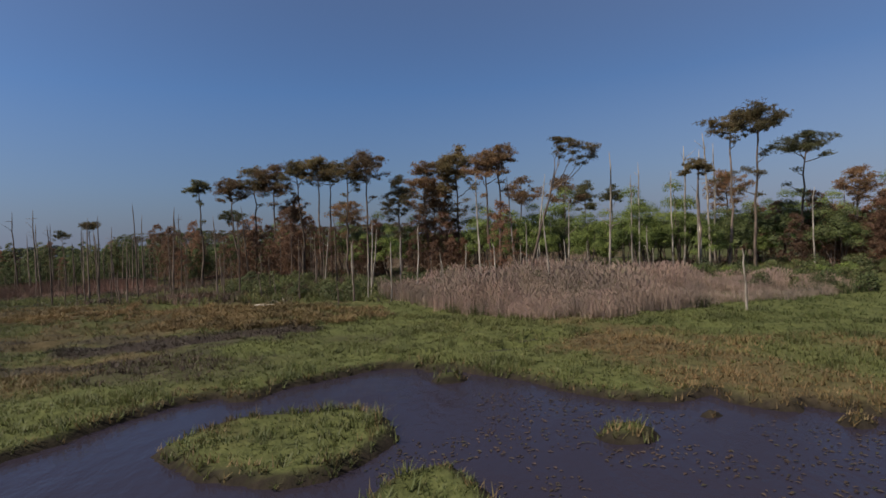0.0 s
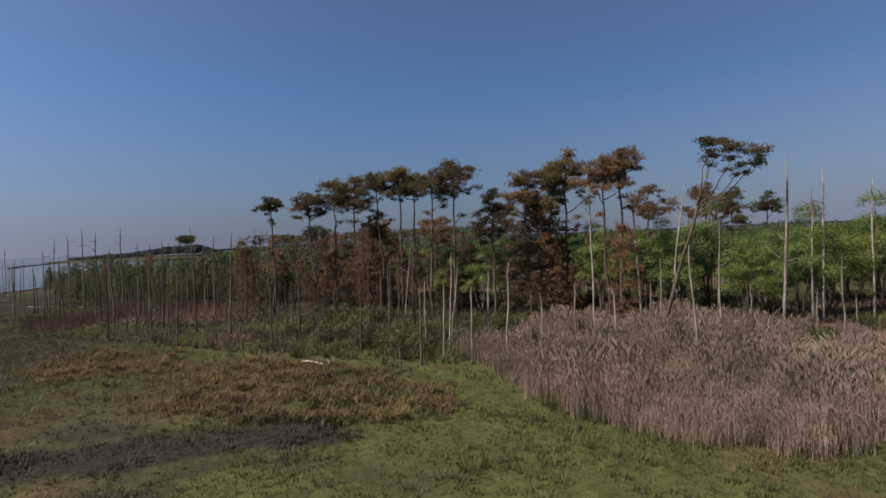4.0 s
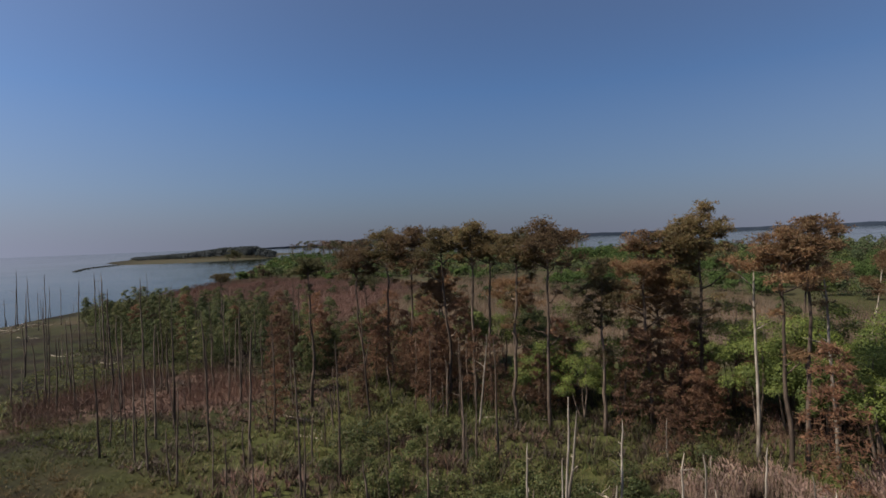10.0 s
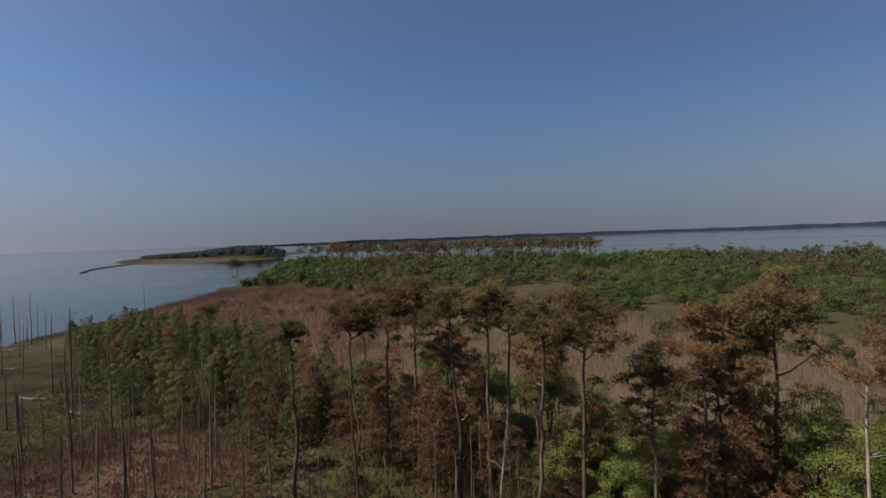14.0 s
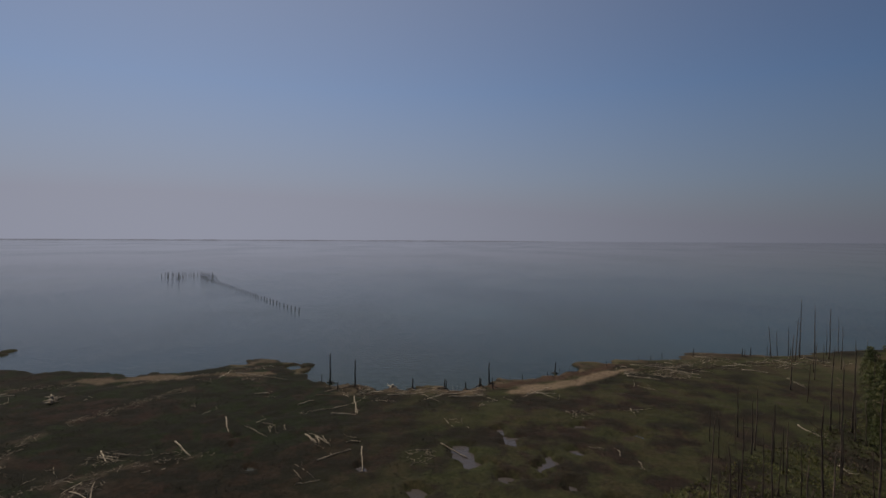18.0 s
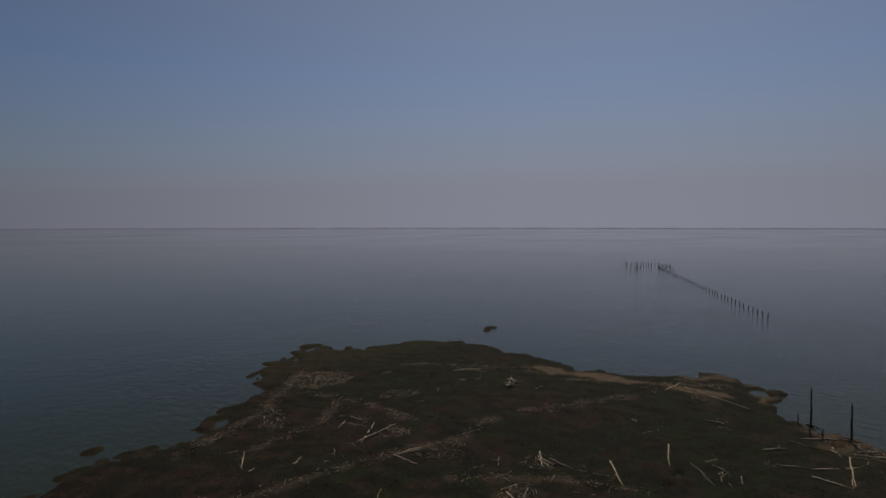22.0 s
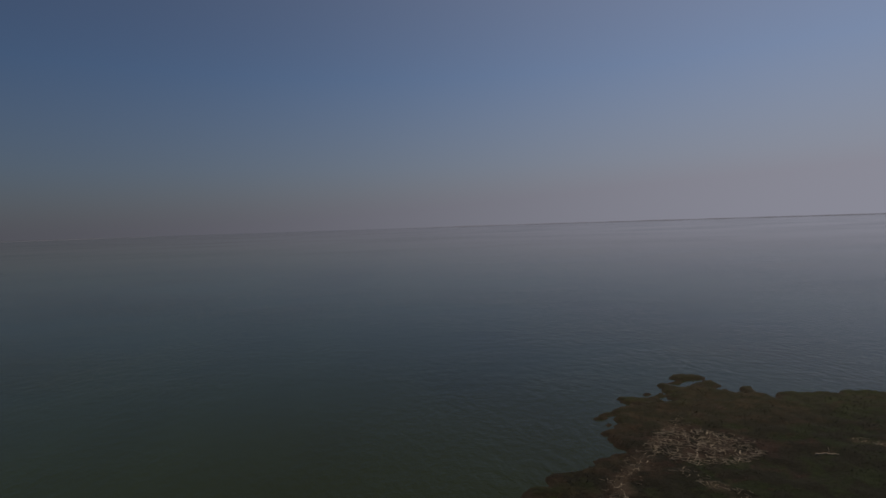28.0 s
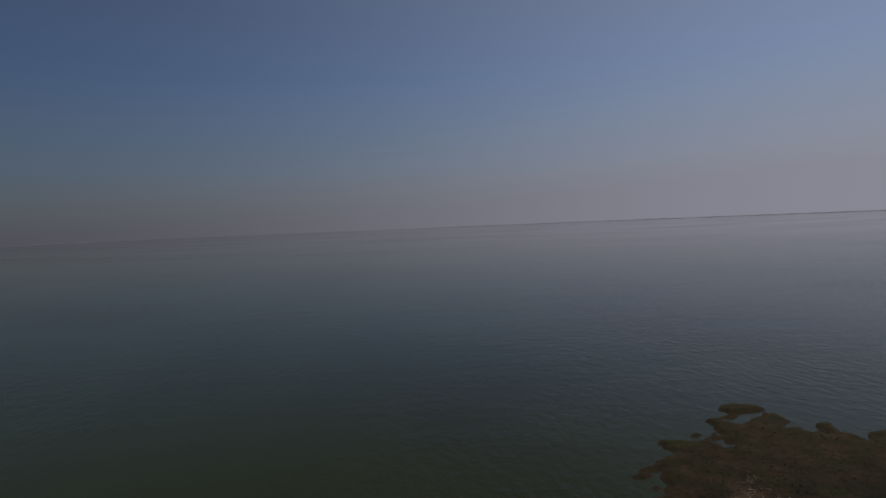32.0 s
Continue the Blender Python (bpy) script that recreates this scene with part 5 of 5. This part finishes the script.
g = Geo()
bx, by = np.r_[bx4, bx5, bx6], np.r_[by4, by5, by6]
for cx, cy, cz in zip(bx, by, land(bx, by)[0]):
    crown_of(g, R, cx, cy, cz, R.uniform(1.4, 3.6), R.uniform(1.0, 2.2), 500, 0.2, 5)
stuff("clearing_shrubs", g, M_LEAF_DARK, "scattered green shrubs in the reed clearing", "shrubs")
g, gd, gr, gu = Geo(), Geo(), Geo(), Geo()
FAR = [(-246, 380), (-196, 296), (-176, 246), (-166, 236), (-140, 236), (-98, 228), (-68, 236), (-50, 214), (-24, 222), (-20, 184), (-4, 172), (20, 164), (44, 140), (60, 90), (100, 60), (180, 100), (250, 200), (300, 300), (230, 380), (60, 420), (-80, 450), (-200, 480), (-262, 430)]
GLADES = [(-14, 286, 34, 10), (12, 204, 18, 8), (44, 240, 30, 8), (70, 180, 22, 10)]
x, y = spread_points(R, FAR, 0.04, lambda a, b: (fbm(a, b, 34, 5, 3) > -0.24) & np.all([np.hypot((a - cx) / rx, (b - cy) / ry) > 1 + 0.8 * fbm(a, b, 14, 2, 2) for cx, cy, rx, ry in GLADES], 0))
deep_in = signed(FAR, x, y)
shade = fbm(x, y, 45, 3, 3)
for cx, cy, cz, e, k, swell_at in zip(x, y, land(x, y)[0], deep_in, shade + 0.12 * R.normal(size=len(x)), fbm(x, y, 24, 1, 3) + 0.2):
    front = min(1.0, e / 16)
    t, w = R.uniform(2.6, 5.2) + front * R.uniform(0.5, 5.6), R.uniform(1.5, 2.5) + front * R.uniform(0.2, 2.2)
    far = math.hypot(cx, cy)
    t *= 0.72 + 1.3 * min(max(swell_at, 0.0), 0.62)
    n, leaf = (900, 0.23) if far < 225 else (400, 0.34) if far < 300 else (130, 0.6)
    gg = g if e < 7 or k < -0.08 else gu if k < 0.06 else gd if R.random() < 0.75 else gr
    crown_of(gg, R, cx, cy, cz, t, w, n, leaf)
stuff("far_woodland", g, M_FAR_LEAF, "far woodland of green broadleaf trees", "woods")
stuff("far_dark_woodland", gd, M_FAR_DARK, "darker clumps in the far woodland", "woods")
stuff("far_dull_woodland", gu, M_LEAF_DARK, "dull green trees in the far woodland", "woods")
stuff("far_rusty_woodland", gr, M_FAR_RUST, "browning trees in the far woodland", "woods")
# the row of bare-stemmed pines along the neck of land
g, gt, gr = Geo(), Geo(), Geo()
for i in range(460):
    f = R.random()
    cx, cy = -240 + 215 * f + R.normal(0, 4), 432 - 8 * f + R.normal(0, 14)
    t = R.uniform(13, 18.5) - 1.0 * f
    gt.tube([(cx, cy, 0), (cx + R.normal(0, 0.4), cy, t - 0.6)], [0.24, 0.12], 4)
    gg = gr if R.random() < 0.55 else g
    for k in range(int(R.integers(4, 8))):
        n = 26
        d = unit(R, n)
        c = np.array([cx + R.normal(0, 1.5), cy + R.normal(0, 1.5), t - R.uniform(0, 1) ** 1.5 * 4.0])
        leaves(gg, R, c + d * np.array([1.5, 1.5, 0.55]), 0.5, one=True, out=d)
stuff("far_pine_crowns", g, M_NEEDLE_GREEN, "row of far pines on the neck of land", "woods")
stuff("far_browning_pine_crowns", gr, M_FAR_RUST, "browning far pines on the neck of land", "woods")
stuff("far_pine_trunks", gt, M_DEAD, "bare trunks of the far pines", "woods")
g = Geo()
x, y = spread_points(R, [(-800, 980), (-560, 980), (-380, 760), (-352, 640), (-420, 640), (-560, 700), (-700, 720), (-845, 850)], 0.012)
for cx, cy in zip(x, y):
    turn = math.degrees(math.atan2(-cx, cy))
    if turn < 32.8:
        continue
    t = R.uniform(0.85, 1.05) * (0.35 + 0.65 * min((turn - 32.8) / 1.6, 1)) * (2.5 + 6.0 * min(max((46.5 - turn) / 5.5, 0), 1) + 8.5 * min(max((40.5 - turn) / 3.5, 0), 1))
    n = 110
    d = unit(R, n)
    d[:, 2] = np.abs(d[:, 2])
    leaves(g, R, np.array([cx, cy, t * 0.3]) + d * np.array([5.5, 5.5, t * 0.62]), 1.5, one=True, out=d)
stuff("headland_woods", g, M_HEADLAND_HAZED, "wooded headland across the bay, dark blue-grey with painted haze", "woods")
# the far shore: low woods all round the bay, hazed by colour and glow
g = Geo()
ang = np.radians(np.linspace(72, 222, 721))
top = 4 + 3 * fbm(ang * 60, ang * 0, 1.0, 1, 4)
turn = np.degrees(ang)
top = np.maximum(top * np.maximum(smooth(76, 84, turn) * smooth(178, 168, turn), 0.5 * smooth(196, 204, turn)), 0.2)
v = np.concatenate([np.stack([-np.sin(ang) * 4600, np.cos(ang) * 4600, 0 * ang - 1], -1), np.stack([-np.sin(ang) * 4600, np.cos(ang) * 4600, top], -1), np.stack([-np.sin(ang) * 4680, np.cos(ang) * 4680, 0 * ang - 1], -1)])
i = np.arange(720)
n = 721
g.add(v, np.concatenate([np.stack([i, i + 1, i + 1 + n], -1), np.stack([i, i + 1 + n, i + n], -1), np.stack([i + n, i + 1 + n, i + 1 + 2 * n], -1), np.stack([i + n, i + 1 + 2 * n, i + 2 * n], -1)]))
m, nt, p = base("far_shore_haze_glow", 1.0, 0.0)
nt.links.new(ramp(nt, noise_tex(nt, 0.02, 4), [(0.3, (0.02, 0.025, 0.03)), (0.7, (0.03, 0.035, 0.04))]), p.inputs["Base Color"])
# no lamp: emission stands in for the lit haze before the shore
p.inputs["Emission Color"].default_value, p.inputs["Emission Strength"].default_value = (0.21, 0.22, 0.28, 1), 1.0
tagged(new("backdrop_far_shore", g.mesh("far_shore", m)), "thin line of far shore, its blue-grey haze painted as a glow", "far shore", kind="structure")
g = Geo()
ang = np.radians(np.linspace(-75, 42, 721))
top = (13 + 6 * fbm(ang * 30, ang * 0, 1.0, 1, 5)) * smooth(42, 22, np.degrees(ang)) + 0.2
v = np.concatenate([np.stack([-np.sin(ang) * 3000, np.cos(ang) * 3000, 0 * ang - 1], -1), np.stack([-np.sin(ang) * 3000, np.cos(ang) * 3000, top], -1), np.stack([-np.sin(ang) * 3080, np.cos(ang) * 3080, 0 * ang - 1], -1)])
g.add(v, np.concatenate([np.stack([i, i + 1, i + 1 + n], -1), np.stack([i, i + 1 + n, i + n], -1), np.stack([i + n, i + 1 + n, i + 1 + 2 * n], -1), np.stack([i + n, i + 1 + 2 * n, i + 2 * n], -1)]))
m, nt, p = base("mainland_haze_tint", 1.0, 0.0)
# distance haze put into the woods' base colour as a blue tint
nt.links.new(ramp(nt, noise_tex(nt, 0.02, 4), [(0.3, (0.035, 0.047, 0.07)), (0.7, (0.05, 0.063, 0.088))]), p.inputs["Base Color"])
tagged(new("backdrop_mainland", g.mesh("mainland", m)), "dark line of the wooded mainland shore, haze tinted into its colour", "far shore", kind="structure")

# ---- driftwood on the spit ----
DRIFT_A = [(-61.1, -14.2, -66.5, -18.6), (-61.6, -8.6, -61.9, -4.8), (-61.9, -8.4, -65.0, -7.8), (-71.2, -22.1, -72.1, -17.0), (-65.4, -22.6, -66.0, -19.4), (-112.8, 3.5, -108.7, 14.4), (-87.2, 12.1, -81.5, 14.8),
           (-77.7, 9.7, -73.4, 13.6), (-63.8, 6.2, -62.0, 9.1), (-61.7, 9.4, -65.9, 7.3), (-89.7, 26.3, -89.7, 29.8), (-98.5, 28.1, -89.8, 29.9), (-93.8, 20.4, -95.9, 22.3), (-39.6, -11.6, -42.3, -13.7),
           (-52.0, -14.4, -53.8, -15.6), (-47.7, -15.9, -48.6, -16.5), (-94.7, -30.7, -97.0, -25.5), (-74.5, 2.5, -71.2, 5.3)]
DRIFT_C = [(-60.6, -14.5, -68.2, -16.2), (-92.9, -29.8, -98.6, -28.0), (-89.5, -25.1, -93.1, -23.4), (-108.9, 2.0, -114.9, 2.1), (-63.3, -8.1, -65.8, -7.5), (-95.8, 28.7, -90.3, 30.0), (-91.8, 26.0, -96.3, 29.2)]
DRIFT_B = [(-117.0, 0.1, -115.0, 9.5), (-80.5, 25.0, -77.6, 27.1), (-76.9, 32.8, -69.6, 34.0), (-78.1, 42.3, -74.6, 45.7), (-72.5, 28.4, -75.9, 31.6), (-123.0, 79.7, -119.4, 88.3), (-131.1, 96.0, -129.7, 99.3),
           (-127.1, 89.1, -124.6, 93.9), (-69.3, -46.8, -71.9, -46.5), (-75.7, -44.9, -75.7, -42.8), (-82.7, -38.0, -84.8, -37.3)]
for i, (ax, ay, bx, by) in enumerate(DRIFT_A + DRIFT_B + DRIFT_C):
    log(2100 + i, (ax, ay), (bx, by), 0.085, M_DRIFT, "bleached driftwood pole lying on the marsh", "driftwood", "driftwood", "driftwood on the spit", 1)

# thin bleached sticks, single and in loose crossed bunches
for i, (cx, cy, n_) in enumerate(((-58, -14, 3), (-63, -20, 4), (-66, 4, 5), (-72, 12, 4), (-84, 18, 4), (-92, 22, 3), (-97, 30, 4), (-78, 30, 3), (-68, 26, 3), (-88, 8, 2), (-101, 12, 3), (-108, 0, 2), (-60, -34, 2),
                                 (-48, -20, 3), (-54, -4, 3), (-82, -22, 2), (-96, -14, 2), (-86, 44, 3), (-96, 50, 3), (-75, 62, 3), (-92, 70, 3), (-104, 78, 4), (-50, -29, 2), (-44, -6, 2))):
    for k in range(n_):
        x, y = cx + R.normal(0, 1.6), cy + R.normal(0, 1.6)
        t, ln = R.uniform(0, 6.28), R.uniform(1.2, 3.4)
        bx, by = x + math.cos(t) * ln, y + math.sin(t) * ln
        if land(np.array([x, bx]), np.array([y, by]))[1].min() > 0.4:
            log(3000 + i * 10 + k, (x, y), (bx, by), R.uniform(0.03, 0.05), M_DRIFT, "thin bleached stick lying on the marsh", "stick", "driftwood", "sticks on the spit", 1)

# sheaves of bleached poles lying side by side
for i, (cx, cy, way, n_) in enumerate(((-79.9, 26.6, 0.62, 7), (-73.1, 3.5, 1.2, 4), (-56.4, 2.8, 0.9, 5), (-83.8, 20.1, 0.5, 3))):
    for k in range(n_):
        x, y, t, ln = cx + R.normal(0, 0.5), cy + R.normal(0, 0.5), way + R.normal(0, 0.16), R.uniform(1.8, 3.6)
        log(3400 + i * 10 + k, (x, y), (x + math.cos(t) * ln, y + math.sin(t) * ln), R.uniform(0.05, 0.075), M_DRIFT, "bleached pole lying in a loose sheaf", "stick", "driftwood", "sticks on the spit", 1)

# stakes of an old fish trap in the bay
def stake(seed, x, y, tall):
    r = np.random.default_rng(seed)
    ob = root("stake", "dark wooden stake standing in the bay", "stake", "stakes in the bay")
    ob.location = (x, y, -0.6)
    g = Geo()
    g.tube(bent(r, (0, 0, 0), (r.normal(0, 0.12), r.normal(0, 0.12), tall + 0.6), 5, 0.03), np.linspace(0.17, 0.12, 5), 6)
    part("pole", g.mesh("pole", M_STAKE, True), ob)

for i in range(44):
    f = i / 43
    stake(2300 + i, -362 + 160 * f, -115 + 106 * f, R.uniform(0.8, 1.4))
for i in range(24):
    f = i / 23
    stake(2350 + i, -374 - 8 * f + R.normal(0, 1), -146 + 30 * f, R.uniform(1.3, 2.4))
for i in range(10):
    f = i / 9
    stake(2380 + i, -380 + 28 * f, -122 + 21 * f, R.uniform(1.1, 2.0))
for i in range(7):
    stake(2395 + i, -362 + R.uniform(0, 22), -126 + R.normal(0, 3), R.uniform(1.1, 2.0))

# two dead posts with spread roots at the water's edge, and smaller ones along the sand
for i, (x, y, tall) in enumerate(((-108.1, 22.2, 5.6), (-104.6, 27.2, 4.8), (-107.4, 50.2, 4.0), (-103.6, 42.5, 1.8), (-104.6, 46.0, 1.5), (-104.2, 37.0, 2.2), (-105.8, 48.6, 1.4), (-116.6, 63.4, 2.4))):
    ob = snag(2400 + i, tall, 0.15, 0.16, 3, M_STAKE, "dark dead trunk standing at the water's edge")
    r = np.random.default_rng(2450 + i)
    for k in range(5):
        g = Geo()
        a = r.uniform(0, 6.28)
        ln = r.uniform(0.8, 1.8)
        g.tube(bent(r, (0, 0, 0.35), (math.cos(a) * ln, math.sin(a) * ln, 0.0), 5, 0.06), np.linspace(0.12, 0.03, 5), 5)
        part("root", g.mesh("root", M_STAKE, True), ob)
    put(ob, x, y)
# wrack: broken reed stems and sticks washed up in drifts
g = Geo()
for cx, cy, rad in WRACK:
    n = int(rad * rad * (8 if rad > 5 else 4.5))
    a, q = R.uniform(0, 6.28, n), rad * 0.8 * np.sqrt(R.random(n))
    xs, ys = cx + np.cos(a) * q, cy + np.sin(a) * q * 0.8
    hs, ds = land(xs, ys)
    for x, y, h, d in zip(xs, ys, hs, ds):
        if d < 0.4 or h < 0:
            continue
        t, ln = R.uniform(0, 3.14), R.uniform(0.2, 1.1)
        w = np.array([math.cos(t), math.sin(t), R.normal(0, 0.12)]) * ln * 0.5
        c = np.array([x, y, h + 0.09])
        g.tube([c - w, c + w], [0.03, 0.018], 4)
for line in STREAKS:
    for a, b in zip(line, line[1:]):
        n_ = int(6 * math.hypot(b[0] - a[0], b[1] - a[1]))
        f = R.random(n_)
        xs, ys = a[0] + (b[0] - a[0]) * f + R.normal(0, 0.6, n_), a[1] + (b[1] - a[1]) * f + R.normal(0, 0.6, n_)
        for x, y, h, d in zip(xs, ys, *land(xs, ys)):
            if d > 0.3 and h > 0:
                t, ln = R.uniform(0, 3.14), R.uniform(0.15, 0.8)
                w = np.array([math.cos(t), math.sin(t), R.normal(0, 0.1)]) * ln * 0.5
                g.tube([np.array([x, y, h + 0.07]) - w, np.array([x, y, h + 0.07]) + w], [0.024, 0.014], 4)
stuff("wrack", g, M_DRIFT, "drifts of bleached sticks and reed stems", "driftwood")

# driftwood trunks thrown up along the beach
for i in range(130):
    if i < 95:
        f = R.random()
        x, y = -121 - 11 * f + R.uniform(0, 9), 74 + 46 * f + R.normal(0, 1.5)
    else:
        f = R.random()
        x, y = -104.5 + R.uniform(0, 6), 20 + 38 * f
    if land(np.array([x]), np.array([y]))[1][0] < 0.8:
        continue
    t, ln = R.normal(2.0 if R.random() < 0.7 else 0.9, 0.35), R.uniform(1.6, 6.5)
    bx, by = x + math.cos(t) * ln, y + math.sin(t) * ln
    if land(np.array([bx]), np.array([by]))[1][0] < 0.3:
        bx, by = x - math.cos(t) * ln, y - math.sin(t) * ln
    log(2600 + i, (x, y), (bx, by), R.uniform(0.05, 0.1), M_DRIFT if R.random() < 0.7 else M_DEAD_DARK, "weathered driftwood trunk on the beach", "driftwood", "driftwood", "driftwood on the beach", 2)


# short broken stumps along the waterline
short = [snag(2900 + i, t, l, 0.11, 1, M_STAKE, "short dark broken stump at the waterline") for i, (t, l) in enumerate(((0.7, 0.1), (1.2, 0.2), (1.8, -0.1), (0.5, 0.1)))]
sx, sy = [], []
for a, b in zip(WEST_SHORE[5:16], WEST_SHORE[6:17]):
    for k in range(4):
        f = R.random()
        sx.append(a[0] + (b[0] - a[0]) * f + R.normal(1.0, 1.5))
        sy.append(a[1] + (b[1] - a[1]) * f)
scatter(short, sx, sy, R, 0.4, 1.1, 0.1)


def root_wad(seed, x, y, size, material, label):
    """An uprooted stump with its roots spread."""
    r = np.random.default_rng(seed)
    ob = root("tree_stump", label, "stump")
    g = Geo()
    g.tube(bent(r, (0, 0, -0.1), (0.3 * size, 0.1, 0.75 * size), 5, 0.03), np.linspace(0.3, 0.2, 5) * size, 8)
    part("trunk", g.mesh("trunk", material, True), ob)
    for k in range(8):
        a, ln = k * 0.8 + r.uniform(-0.3, 0.3), r.uniform(0.8, 1.7) * size
        g = Geo()
        g.tube(bent(r, (0, 0, 0.25 * size), (math.cos(a) * ln, math.sin(a) * ln, r.uniform(0.05, 0.7) * size), 5, 0.07), np.linspace(0.13, 0.025, 5) * size, 5)
        part("root", g.mesh("root", material, True), ob)
    put(ob, x, y)


for i, (x, y, s) in enumerate(((-94.6, -17.6, 1.2), (-92.8, -16.6, 0.8), (-105.0, 33.5, 0.9))):
    root_wad(2700 + i, x, y, s, M_DRIFT, "bleached uprooted tree stump with spread roots")

# low breakwater of dark stones before the headland
br = root("breakwater", "low breakwater of dark stones in the bay", "breakwater")
br.location = (-444.6, 396.5, 0)
stone_me = []
for k in range(4):
    r = np.random.default_rng(2800 + k)
    bm = bmesh.new()
    bmesh.ops.create_icosphere(bm, subdivisions=1, radius=1.0)
    for vtx in bm.verts:
        vtx.co *= r.uniform(0.75, 1.2)
        vtx.co.z *= 0.6
    me = bpy.data.meshes.new("stone")
    bm.to_mesh(me)
    bm.free()
    me.materials.append(M_STONE)
    stone_me.append(me)
for k in range(120):
    f = k / 119
    st = part("stone", stone_me[k % 4], br)
    st.location = (-124 * f - 9 * math.sin(f * 3.1) + R.normal(0, 0.8), 172 * f - 8 * math.sin(f * 3.1) + R.normal(0, 0.8), 0.1)
    st.scale = [R.uniform(1.0, 1.7)] * 3
    st.rotation_euler = (0, 0, R.uniform(0, 6))
